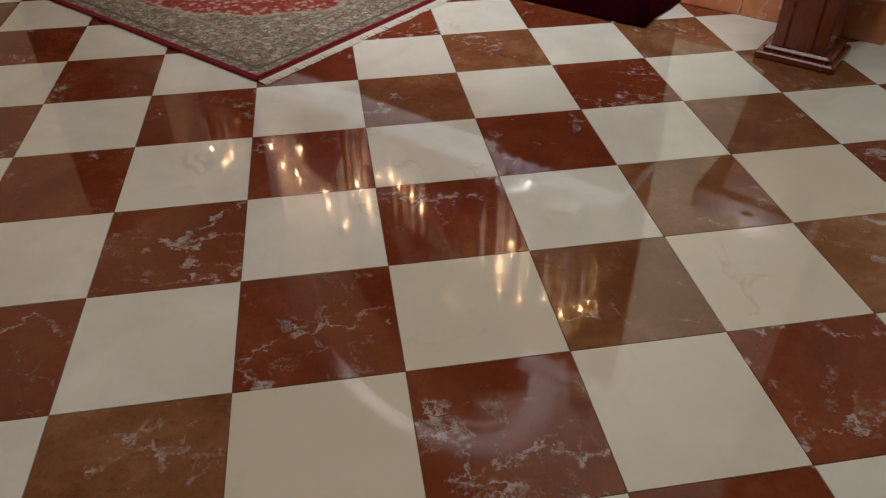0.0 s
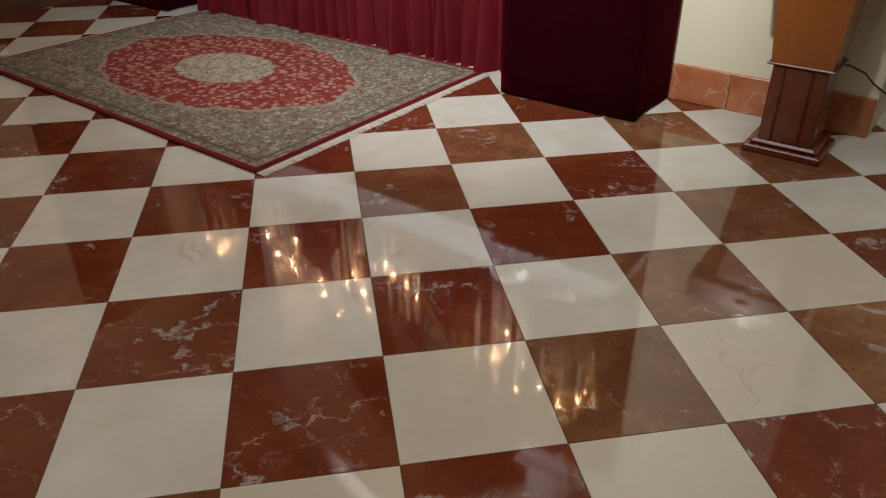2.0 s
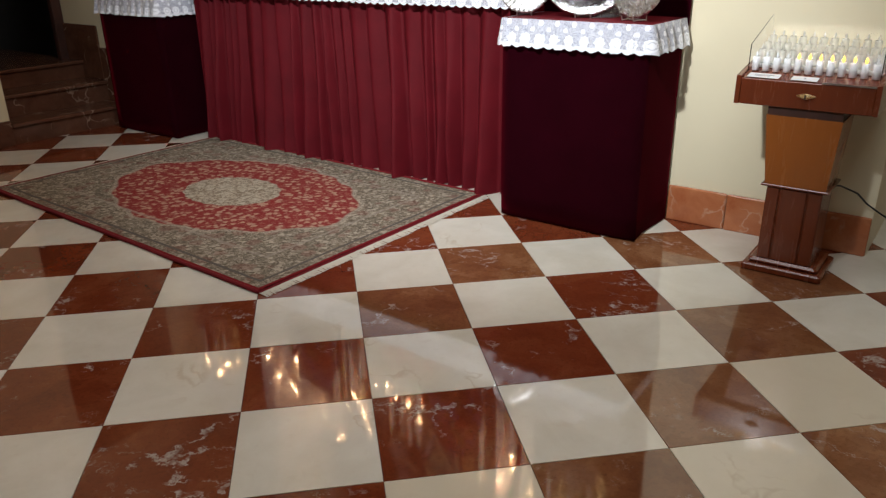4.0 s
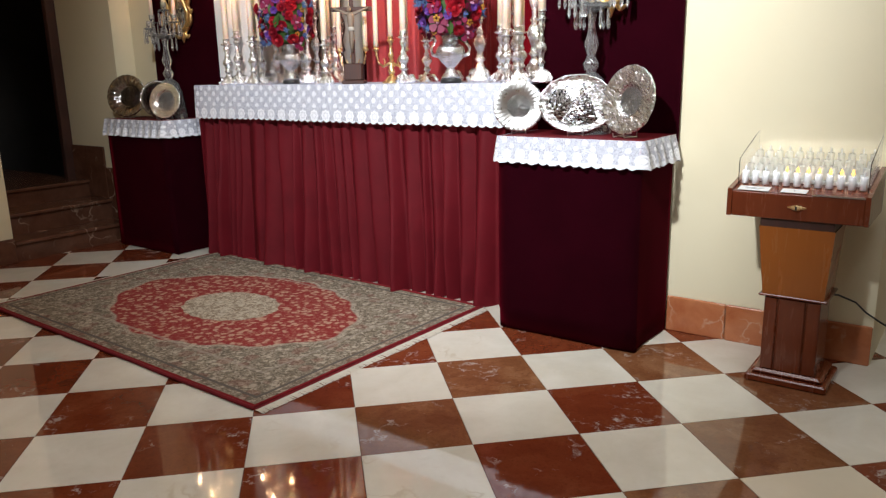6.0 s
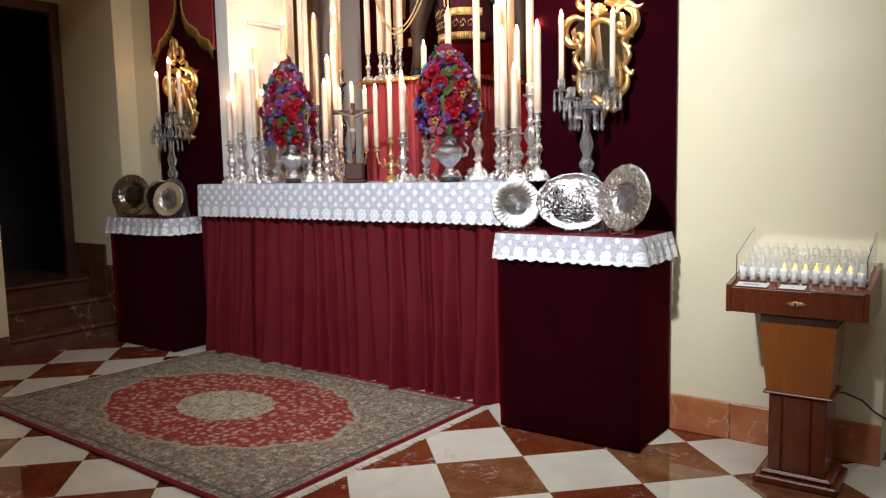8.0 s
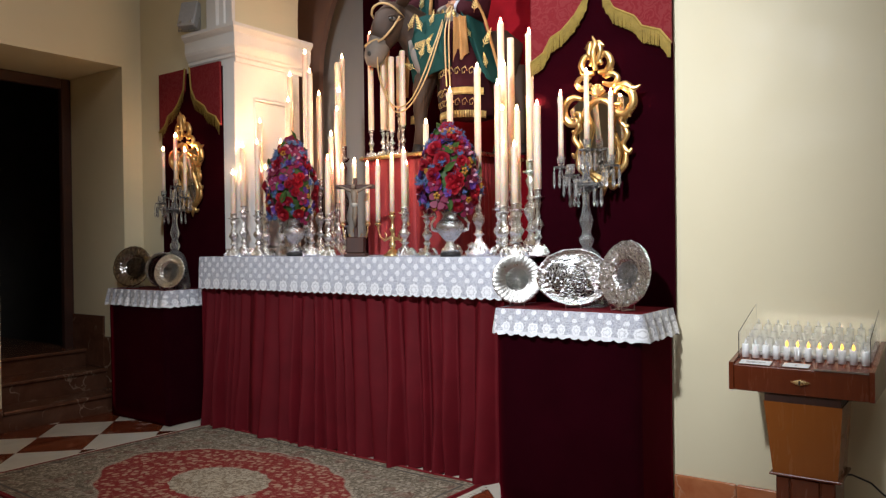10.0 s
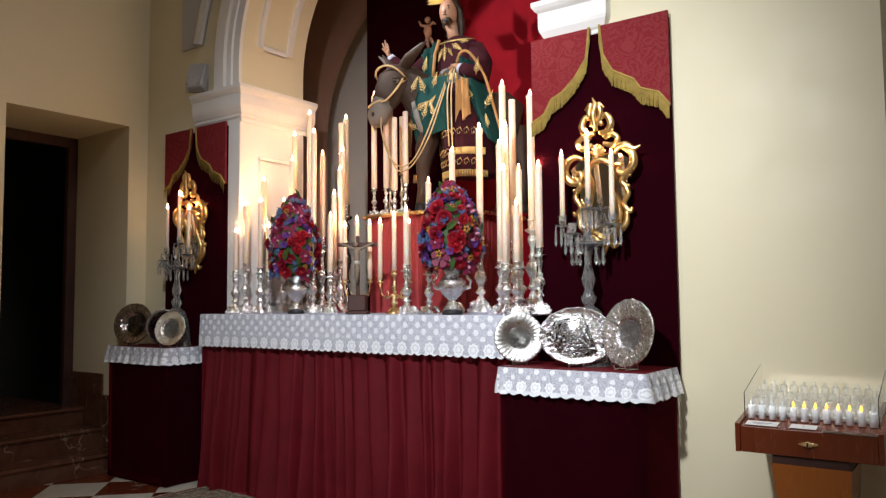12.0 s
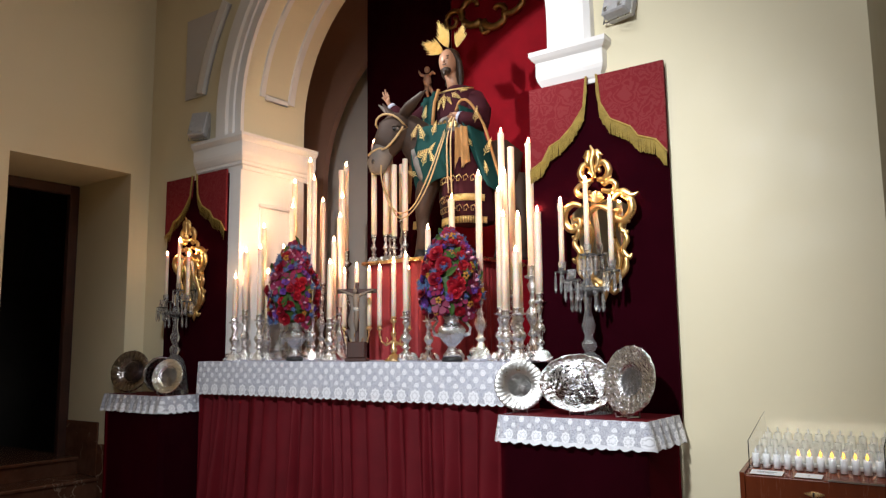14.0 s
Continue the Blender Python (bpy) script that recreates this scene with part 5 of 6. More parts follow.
    for k in range(7):
        a = radians(24 + 22 * k)
        band("shell_rib", [(0.0, 0.486), (0.026 * math.cos(a), 0.486 + 0.034 * math.sin(a)), (0.044 * math.cos(a), 0.486 + 0.058 * math.sin(a))], (0.006, 0.011, 0.009), -0.034)
    return t


mirror(-1.575, 1.555)
mirror(-4.93, 1.555)


# ---- the carved group on the pedestal: one plain mesh ----
FUR, PALE, SKIN, HAIR, GREEN, MAROON, OCHRE, GOLD, CORD, BLACK, SILVER, LINEN = range(12)
g = Mesh()
g.smooth = True


def use(slot):
    g.index = slot
    return g


def sheet(rows, slot, thick=0.012):
    """A hanging cloth skinned over rows of points, with a little thickness."""
    use(slot)
    back = [[Vector(p) + Vector((0.3, 1.0, 0)).normalized() * thick for p in row] for row in rows]
    for grid in (rows, back):
        g.rings(grid, close=False, caps=False)


def sprig(x, y, z, size, ang, out=(0, -1, 0)):
    """A gold embroidered spray of leaves."""
    use(GOLD)
    size *= 1.15
    c, s = math.cos(radians(ang)), math.sin(radians(ang))
    g.tube([(x, y - 0.003, z), (x + size * c * 0.5, y - 0.004, z + size * s * 0.5), (x + size * c, y - 0.003, z + size * s)], [0.0025, 0.0035, 0.002], 5)
    for k in range(5):
        u = 0.2 + 0.17 * k
        for turn in (-1, 1):
            a = turn * radians(44 - 4 * k)
            reach = size * (0.30 - 0.035 * k)
            du, dv = size * u + reach * 0.5 * math.cos(a), reach * 0.7 * math.sin(a)
            px, pz = x + du * c - dv * s, z + du * s + dv * c
            g.blob((px, y + out[1] * 0.004, pz), (reach * 0.56, 0.003, size * 0.042), 1, Matrix.Rotation(-radians(ang) - a, 4, "Y"))
    g.blob((x + size * 1.08 * c, y - 0.004, z + size * 1.08 * s), (size * 0.12, 0.003, size * 0.03), 1, Matrix.Rotation(-radians(ang), 4, "Y"))


# the donkey: barrel, neck, head, ears, legs
use(FUR)
g.tube([(-3.27, 4.36, 2.60), (-3.20, 4.42, 2.63), (-3.06, 4.50, 2.62), (-2.92, 4.58, 2.60), (-2.78, 4.66, 2.62), (-2.70, 4.70, 2.60)], [(0.10, 0.15), (0.15, 0.20), (0.175, 0.215), (0.18, 0.22), (0.16, 0.20), (0.08, 0.12)], 16)
g.tube([(-3.20, 4.42, 2.60), (-3.27, 4.36, 2.73), (-3.34, 4.30, 2.85), (-3.40, 4.24, 2.93), (-3.43, 4.21, 2.97)], [(0.14, 0.18), (0.125, 0.165), (0.105, 0.145), (0.085, 0.12), (0.05, 0.08)], 16)
g.tube([(-3.385, 4.235, 2.985), (-3.41, 4.20, 2.955), (-3.445, 4.165, 2.89), (-3.475, 4.135, 2.80), (-3.50, 4.11, 2.735)], [(0.050, 0.060), (0.090, 0.100), (0.097, 0.122), (0.082, 0.106), (0.072, 0.086)], 16)
use(PALE)
g.tube([(-3.495, 4.115, 2.75), (-3.518, 4.096, 2.685), (-3.535, 4.080, 2.62), (-3.542, 4.072, 2.575)], [(0.076, 0.088), (0.079, 0.084), (0.072, 0.074), (0.036, 0.042)], 14)
g.tube([(-3.31, 4.225, 2.74), (-3.27, 4.225, 2.64), (-3.235, 4.235, 2.54), (-3.21, 4.27, 2.46)], [0.02, 0.035, 0.035, 0.02], 10)
use(BLACK)
for dx, dy in ((-0.052, -0.020), (0.018, -0.048)):
    g.blob((-3.53 + dx * 0.9, 4.068 + dy * 1.15, 2.645), (0.013, 0.013, 0.019), 2)
use(PALE)
g.blob((-3.372, 4.098, 2.880), (0.028, 0.020, 0.018), 2)
use(BLACK)
g.blob((-3.371, 4.086, 2.879), (0.020, 0.016, 0.014), 2)
g.blob((-3.505, 4.195, 2.88), (0.015, 0.015, 0.015), 2)
use(FUR)
g.blob((-3.372, 4.094, 2.899), (0.032, 0.022, 0.010), 2)
for base, mid, tip in (((-3.40, 4.20, 2.99), (-3.29, 4.16, 3.05), (-3.13, 4.14, 3.13)), ((-3.47, 4.24, 2.99), (-3.535, 4.235, 3.06), (-3.60, 4.22, 3.145))):
    use(FUR)
    g.tube([base, tuple((a + b) / 2 for a, b in zip(base, mid)), mid, tip], [(0.032, 0.024), (0.052, 0.030), (0.050, 0.026), (0.006, 0.005)], 10)
    use(PALE)
    g.tube([tuple(v + d for v, d in zip(base, (0, -0.019, 0.002))), tuple(v + d for v, d in zip(mid, (-0.01, -0.018, 0.004))), tuple(v + d for v, d in zip(tip, (-0.03, -0.008, -0.006)))], [0.012, 0.022, 0.005], 8)
for x, y, lean in ((-3.22, 4.31, -0.06), (-3.16, 4.50, -0.02), (-2.80, 4.58, 0.03), (-2.72, 4.74, 0.03)):
    use(FUR)
    g.tube([(x, y, 2.56), (x - 0.02 + lean * 0.4, y - 0.01, 2.40), (x + lean, y - 0.02, 2.26), (x + lean, y - 0.02, 2.12), (x + lean - 0.01, y - 0.025, 2.01)], [0.095, 0.075, 0.052, 0.040, 0.044], 12)
    use(BLACK)
    g.tube([(x + lean - 0.01, y - 0.03, 2.01), (x + lean - 0.012, y - 0.035, 1.955), (x + lean - 0.012, y - 0.035, PTOP + 0.012)], [0.040, 0.046, 0.052], 12)
# halter and reins
use(CORD)
g.tube([(-3.44 + 0.104 * math.cos(a), 4.155 + 0.03 * math.cos(a) - 0.118 * abs(math.sin(a)) ** 0.5 * 0.8, 2.905 + 0.09 * math.sin(a)) for a in [radians(v) for v in range(-20, 200, 20)]], 0.008, 8)
g.tube(smooth([(-3.336, 4.135, 2.90), (-3.352, 4.085, 2.82), (-3.41, 4.05, 2.745), (-3.45, 4.03, 2.725)], 4), 0.0075, 8)
g.tube([(-3.512 + 0.082 * math.cos(a), 4.095 - 0.076 * abs(math.sin(a)) + 0.015 * math.cos(a), 2.725 + 0.018 * math.sin(2 * a)) for a in [radians(v) for v in range(0, 190, 15)]], 0.008, 8)
for k in range(2):
    d = 0.022 * k
    g.tube(smooth([(-3.475, 4.055, 2.64), (-3.445, 4.03, 2.50), (-3.38 + d, 4.02, 2.34 - d), (-3.28, 4.02, 2.245 - 1.6 * d), (-3.17, 4.03, 2.275 - 1.4 * d), (-3.08 + d, 4.06, 2.44 - d), (-3.02 + d, 4.12, 2.66), (-2.985 + 0.5 * d, 4.19, 2.86), (-2.975, 4.24, 2.93)], 5), 0.005, 8)
for x, z in ((-2.945, 2.36), (-2.915, 2.30)):
    g.tube(smooth([(-2.955, 4.235, 2.92), (x - 0.01, 4.15, 2.75), (x, 4.135, 2.50), (x + 0.004, 4.14, z)], 4), 0.005, 8)

# the rider: robe, torso, arms, head
use(MAROON)
robe = []
for f, cx, cy, rx, ry in ((0.0, -3.06, 4.46, 0.150, 0.12), (0.15, -3.03, 4.44, 0.165, 0.16), (0.35, -2.98, 4.40, 0.17, 0.18), (0.6, -2.95, 4.38, 0.17, 0.19), (0.85, -2.93, 4.38, 0.172, 0.195), (1.0, -2.925, 4.38, 0.175, 0.195)):
    z = 2.86 - 0.68 * f
    robe.append([(cx + rx * math.cos(a) * (1 + 0.05 * f * math.sin(9 * a)), cy + ry * math.sin(a) * (1 + 0.06 * f * math.sin(9 * a)), z) for a in [2 * math.pi * k / 48 for k in range(48)]])
g.rings(robe)
g.tube([(-3.06, 4.47, 2.82), (-3.07, 4.47, 2.93), (-3.085, 4.475, 3.05), (-3.10, 4.48, 3.14), (-3.115, 4.49, 3.20), (-3.12, 4.49, 3.245)], [(0.155, 0.115), (0.16, 0.12), (0.185, 0.125), (0.185, 0.115), (0.13, 0.09), (0.055, 0.05)], 20, side=(0, 1, 0))
g.tube([(-3.25, 4.47, 3.15), (-3.36, 4.42, 3.06), (-3.45, 4.36, 2.99), (-3.52, 4.32, 3.06), (-3.57, 4.30, 3.12)], [0.075, 0.070, 0.062, 0.052, 0.042], 12)
g.tube([(-2.95, 4.49, 3.12), (-2.86, 4.44, 2.99), (-2.82, 4.38, 2.89), (-2.89, 4.31, 2.91), (-2.94, 4.29, 2.935)], [0.078, 0.078, 0.068, 0.055, 0.045], 12)
use(LINEN)
g.tube([(-3.565, 4.30, 3.115), (-3.585, 4.295, 3.14)], [0.044, 0.036], 10)
g.tube([(-2.935, 4.29, 2.93), (-2.955, 4.285, 2.94)], [0.048, 0.038], 10)
use(SKIN)
g.tube([(-3.58, 4.295, 3.135), (-3.60, 4.29, 3.17), (-3.61, 4.285, 3.20)], [(0.022, 0.016), (0.030, 0.016), (0.026, 0.014)], 10)
for dx, dz in ((-0.035, 0.065), (-0.012, 0.082), (0.010, 0.055), (0.022, 0.035), (-0.040, 0.025)):
    g.tube([(-3.61 + dx * 0.4, 4.285, 3.195), (-3.61 + dx, 4.275, 3.195 + dz)], [0.009, 0.006], 6)
g.blob((-2.975, 4.275, 2.945), (0.045, 0.030, 0.030), 2)
for k in range(4):
    g.tube([(-2.995 + 0.012 * k, 4.255, 2.965 - 0.004 * k), (-3.005 + 0.012 * k, 4.238, 2.94), (-2.995 + 0.012 * k, 4.25, 2.915)], 0.008, 6)
g.tube([(-3.12, 4.49, 3.22), (-3.13, 4.475, 3.30), (-3.14, 4.46, 3.35)], [0.055, 0.048, 0.048], 12)
HX, HY, HZ = -3.135, 4.435, 3.425
FX, FY = 0.18, -0.984
g.blob((HX, HY - 0.008, HZ), (0.066, 0.078, 0.100), 3)
g.tube([(HX + FX * 0.066, HY + FY * 0.066, HZ + 0.022), (HX + FX * 0.090, HY + FY * 0.090, HZ - 0.016), (HX + FX * 0.078, HY + FY * 0.078, HZ - 0.024)], [0.007, 0.013, 0.008], 8)
use(HAIR)
g.blob((HX - FX * 0.026, HY - FY * 0.026, HZ + 0.036), (0.080, 0.080, 0.084), 3)
for s in (-1, 1):
    g.blob((HX + FX * 0.079 + s * 0.026, HY + FY * 0.074, HZ + 0.004), (0.011, 0.008, 0.004), 1)
for s in (-1, 1):
    g.tube([(HX + s * 0.050, HY - 0.005, HZ + 0.06), (HX + s * 0.068 + 0.006, HY + 0.022, HZ), (HX + s * 0.066 + 0.012, HY + 0.035, HZ - 0.08), (HX + s * 0.056 + 0.02, HY + 0.04, HZ - 0.15), (HX + s * 0.06 + 0.03, HY + 0.02, HZ - (0.21 if s > 0 else 0.13))], [0.022, 0.026, 0.030, 0.026, 0.008], 10)
    g.blob((HX + FX * 0.076 + s * 0.026, HY + FY * 0.074, HZ + 0.022), (0.015, 0.008, 0.004), 1)
g.blob((HX + FX * 0.050, HY + FY * 0.050, HZ - 0.080), (0.044, 0.034, 0.030), 2)
g.blob((HX + FX * 0.082, HY + FY * 0.080, HZ - 0.040), (0.022, 0.008, 0.005), 1)
g.tube([(HX + FX * 0.07, HY + FY * 0.07, HZ - 0.085), (HX + FX * 0.078, HY + FY * 0.078, HZ - 0.125)], [0.022, 0.006], 8)
# three rays behind the head
use(GOLD)
for base, tip, w in (((-3.20, 4.46, 3.53), (-3.42, 4.45, 3.665), 0.050), ((-3.155, 4.46, 3.555), (-3.26, 4.46, 3.81), 0.046), ((-3.085, 4.47, 3.545), (-3.02, 4.48, 3.735), 0.044)):
    b, q = Vector(base), Vector(tip)
    n = (q - b).cross(Vector((0, 1, 0))).normalized()
    long = (q - b).length
    way = (q - b) / long
    g.smooth = False
    for k in range(11):
        u = (k - 5) / 5
        root = b + way * long * 0.12 * abs(u) + n * w * 0.42 * u
        end = b + way * long * (1.0 - 0.42 * abs(u) ** 1.3 - 0.05 * (k % 2)) + n * w * 1.35 * u * (0.75 + 0.25 * abs(u))
        mid = root.lerp(end, 0.55)
        half = n * 0.010
        out = Vector((0, -0.007 - 0.004 * (k % 2), 0))
        g.faces([root - half * 0.6, root + half * 0.6, mid + half, end, mid - half, mid + out, root + out * 0.7, root + Vector((0, 0.006, 0)), mid + Vector((0, 0.006, 0))],
                [(0, 6, 5, 4), (6, 1, 2, 5), (5, 2, 3), (4, 5, 3), (1, 7, 8, 2), (7, 0, 4, 8), (8, 3, 2), (4, 3, 8)])
    g.smooth = True
# belt, collar and hem embroidery
use(PALE)
g.rings([[(-3.065 + (0.166 + o) * math.cos(a), 4.47 + (0.124 + o) * math.sin(a), z) for a in [2 * math.pi * k / 40 for k in range(40)]] for z, o in ((2.862, 0.0), (2.868, 0.006), (2.978, 0.006), (2.984, 0.0))])
use(GOLD)
for k in range(9):
    a = radians(190 + 16 * k)
    g.blob((-3.065 + 0.166 * math.cos(a), 4.47 + 0.126 * math.sin(a), 2.92), (0.022, 0.008, 0.055), 1)
g.tube([(-3.10 + 0.16 * math.cos(a), 4.48 + 0.118 * math.sin(a), 3.20 - 0.02 * abs(math.sin(a))) for a in [radians(185 + 10 * k) for k in range(18)]], 0.006, 6)
for x, y, z, size, a in ((-3.17, 4.362, 3.155, 0.07, 215), (-3.12, 4.352, 3.16, 0.09, 268), (-3.06, 4.356, 3.155, 0.08, 325), (-3.00, 4.368, 3.165, 0.06, 350), (-3.15, 4.355, 3.13, 0.07, 250), (-3.09, 4.352, 3.13, 0.06, 300)):
    sprig(x, y, z, size, a)
for z, rx, ry, a0, a1 in ((2.19, 0.185, 0.205, 200, 345), (2.345, 0.182, 0.200, 262, 340)):
    for k in range(44):
        a = radians(a0 + (a1 - a0) * k / 43)
        x, y = -2.93 + rx * math.cos(a), 4.38 + ry * math.sin(a)
        g.tube([(x, y - 0.004, z + 0.010), (x, y - 0.006, z - 0.038)], [0.0042, 0.0038], 5)
for k in range(7):
    a = radians(225 + 15 * k)
    for dz, turn in ((0.0, 1), (0.075, -1), (0.15, 1)):
        cx, cy, cz = -2.93 + 0.180 * math.cos(a), 4.38 + 0.205 * math.sin(a), 2.25 + dz + (0.06 if dz > 0.1 else 0)
        g.tube([(cx + turn * r * math.cos(radians(t)), cy - 0.006, cz + r * 1.2 * math.sin(radians(t))) for r, t in ((0.026, 0), (0.026, 70), (0.022, 140), (0.017, 220), (0.012, 300), (0.006, 360))], [0.002, 0.0035, 0.0035, 0.0035, 0.003, 0.003], 5)
# ochre lining, green mantle over both shoulders, and the green saddle cloth
sheet([[(-2.94 + 0.085 * u + 0.03 * f * (u - 0.3), 4.225 - 0.018 * math.sin(12 * u), 2.84 - (0.30 + 0.05 * math.sin(5 * u)) * f) for u in [k / 8 for k in range(9)]] for f in [k / 6 for k in range(7)]], OCHRE)
sheet([[(-2.97 + 0.10 * u + (0.16 + 0.10 * u) * f ** 1.3, 4.40 - 0.13 * math.sin(math.pi * min(1, u * 1.1)) + 0.02 * math.sin(14 * u + 3 * f), 3.035 - 0.05 * u - (0.53 + 0.14 * u) * f) for u in [k / 12 for k in range(13)]] for f in [k / 12 for k in range(13)]], GREEN)
sheet([[(-3.20 - 0.15 * u - 0.05 * f, 4.36 - 0.02 * math.sin(12 * u), 3.20 - 0.06 * u - (0.50 + 0.1 * u) * f) for u in [k / 8 for k in range(9)]] for f in [k / 10 for k in range(11)]], GREEN)
sheet([[(-3.345 + 0.37 * u + 0.04 * f, 4.245 - 0.075 * u ** 0.7 + 0.012 * math.sin(9 * u) - 0.030 * math.sin(math.pi * f), 2.90 - 0.03 * u - (0.46 - 0.10 * u) * f) for u in [k / 16 for k in range(17)]] for f in [k / 8 for k in range(9)]], GREEN)
sheet([[(-3.36 - 0.09 * u - 0.04 * f, 4.47 + 0.02 * u, 2.60 - 0.38 * f) for u in [k / 5 for k in range(6)]] for f in [k / 5 for k in range(6)]], MAROON)
use(GOLD)
for k in range(10):
    g.tube([(-3.40 - 0.010 * k, 4.455, 2.26), (-3.40 - 0.010 * k, 4.45, 2.20)], [0.006, 0.006], 5)
sheet([[(-3.35 - 0.06 * u - 0.03 * f, 4.40 + 0.05 * u, 2.70 - 0.25 * f) for u in [k / 5 for k in range(6)]] for f in [k / 5 for k in range(6)]], GREEN)
use(OCHRE)
g.tube([(-3.165, 4.345, 3.20), (-3.20, 4.338, 3.10), (-3.215, 4.335, 2.95), (-3.215, 4.33, 2.80)], 0.012, 8)
g.tube([(-3.42, 4.345, 2.72), (-3.44, 4.345, 2.55), (-3.45, 4.345, 2.38)], [0.012, 0.016, 0.014], 8)
g.tube(smooth([(-2.975, 4.29, 2.985), (-2.92, 4.27, 3.045), (-2.85, 4.28, 3.02), (-2.77, 4.33, 2.86), (-2.71, 4.36, 2.62), (-2.66, 4.38, 2.42)], 4), 0.010, 8)
for x, z, size, a in ((-3.29, 2.80, 0.09, 60), (-3.24, 2.66, 0.10, 20), (-3.14, 2.76, 0.10, 110), (-3.16, 2.58, 0.09, 70), (-3.22, 2.52, 0.08, 150), (-3.10, 2.66, 0.07, 45), (-3.05, 2.78, 0.08, 70), (-3.04, 2.58, 0.08, 110)):
    sprig(x, 4.205 - 0.22 * (x + 3.345) ** 0.7, z, size, a)
for x, y, z, size, a in ((-2.80, 4.27, 2.86, 0.09, 80), (-2.74, 4.285, 2.62, 0.10, 60), (-2.83, 4.275, 2.70, 0.07, 120), (-2.72, 4.29, 2.48, 0.08, 100), (-3.30, 4.335, 2.98, 0.09, 75), (-3.31, 4.325, 2.86, 0.08, 60)):
    sprig(x, y, z, size, a)
solid("statue", g, [M_FUR, M_FURPALE, M_SKIN, M_HAIR, M_GREEN, M_PURPLE, M_OCHRE, M_EMBROIDERY, M_CORD, M_BLACK, M_SILVER, M_LINEN],
      "painted wooden statue of a robed rider on a donkey", "statue")

# gilt carving on the backdrop
m = Mesh()
m.smooth = True
for cx, cz, r, a0, turns, w in ((-3.02, 3.98, 0.14, 200, 0.8, 0.035), (-2.86, 4.08, 0.16, 230, 0.6, 0.03), (-3.25, 4.08, 0.16, 300, -0.8, 0.035), (-3.45, 4.02, 0.10, 0, 1.2, 0.025), (-3.12, 3.88, 0.06, 90, 1.2, 0.022)):
    pts = spiral(cx, cz, r, r * 0.25, a0, turns)
    m.tube([(a, BACK - 0.03, b) for a, b in pts], [w * (1 - 0.5 * k / len(pts)) for k in range(len(pts))], 8)
solid("gilt_carving", m, M_SHADEDGILT, "gilt scrolled carving high on the red backdrop, its shade put into the colour", "carving")
m = Mesh()
m.smooth = True
m.tube([(0, 0, 0.0), (0.0, -0.012, 0.05), (0.0, -0.01, 0.10)], [0.026, 0.036, 0.024], 10)
m.blob((0.0, -0.012, 0.145), (0.026, 0.026, 0.029), 2)
for s in (-1, 1):
    m.tube([(s * 0.02, -0.01, 0.095), (s * 0.06, -0.02, 0.11), (s * 0.085, -0.02, 0.15 - 0.03 * (s + 1))], [0.013, 0.012, 0.008], 8)
    m.tube([(s * 0.012, 0, 0.01), (s * 0.022 + 0.02, -0.02, -0.04), (s * 0.03 + 0.03, 0.0, -0.095)], [0.020, 0.017, 0.009], 8)
solid("cherub_carving", m, M_SKIN, "small painted carved figure beside the gilt carving", "carving", at=pose(-3.70, BACK - 0.05, 3.50))


# ---- floodlights on the capitals ----
def floodlight(x, y, z, yaw):
    t = thing("floodlight", "grey box-shaped floodlight standing on the capital", "floodlight", "capital floodlights", at=pose(x, y, z, 0, 0, yaw) @ pose(0, 0, 0.045, -18, 0, 0))
    part("housing", Mesh().box(-0.075, 0.075, -0.05, 0.05, -0.02, 0.19, 0.008), M_LAMPGREY, t)
    for u in (-0.045, 0.045):
        part("clip", Mesh().box(u - 0.012, u + 0.012, -0.056, -0.05, -0.005, 0.02, 0.002), M_STEEL, t)
    part("bracket", Mesh().tube([(-0.085, 0, 0.06), (-0.085, 0.0, -0.035), (0.085, 0.0, -0.035), (0.085, 0, 0.06)], 0.006, 6), M_STEEL, t)


floodlight(-1.445, 3.575, 2.985, -14)
floodlight(-4.93, 3.56, 2.94, 20)


# ---- the votive stand ----
stand = thing("votive_stand", "mahogany votive stand with a slanted tray under clear acrylic", "votive stand")
part("plinth", Mesh().box(-0.745, -0.43, 3.175, 3.46, 0.0, 0.032, 0.006).box(-0.725, -0.45, 3.195, 3.445, 0.032, 0.055, 0.010), M_MAHOGANY, stand)
m = Mesh().box(-0.695, -0.482, 3.215, 3.425, 0.055, 0.372)
part("column", m, M_MAHOGANY, stand, "mahogany column with upright grooves")
for x0, x1 in ((-0.694, -0.645), (-0.640, -0.538), (-0.533, -0.483)):
    part("stile", Mesh().box(x0, x1, 3.205, 3.216, 0.056, 0.370, 0.004), M_MAHOGANY, stand)
part("ledge", Mesh().box(-0.718, -0.458, 3.195, 3.44, 0.374, 0.384, 0.003), M_MAHOGANY, stand, "dark edging strip")
upper = Mesh()
rows = [[(x0, y0, z), (x1, y0, z), (x1, y1, z), (x0, y1, z)] for x0, x1, y0, y1, z in ((-0.705, -0.472, 3.205, 3.43, 0.384), (-0.738, -0.455, 3.205, 3.45, 0.665))]
part("upper_column", upper.rings(rows), M_VENEER, stand, "honey-coloured veneered upper column")
# a plain grey block for the dark strip left of the column
part("rear_box", Mesh().box(-0.775, -0.742, 3.50, 3.56, 0.46, 0.69, 0.004), M_LAMPGREY, stand, "narrow grey block behind the column")
part("rear_rail", Mesh().box(-0.742, -0.52, 3.45, 3.56, 0.64, 0.70), M_DARKWOOD, stand)
part("collar", Mesh().box(-0.735, -0.46, 3.21, 3.45, 0.665, 0.70), M_DARKWOOD, stand)


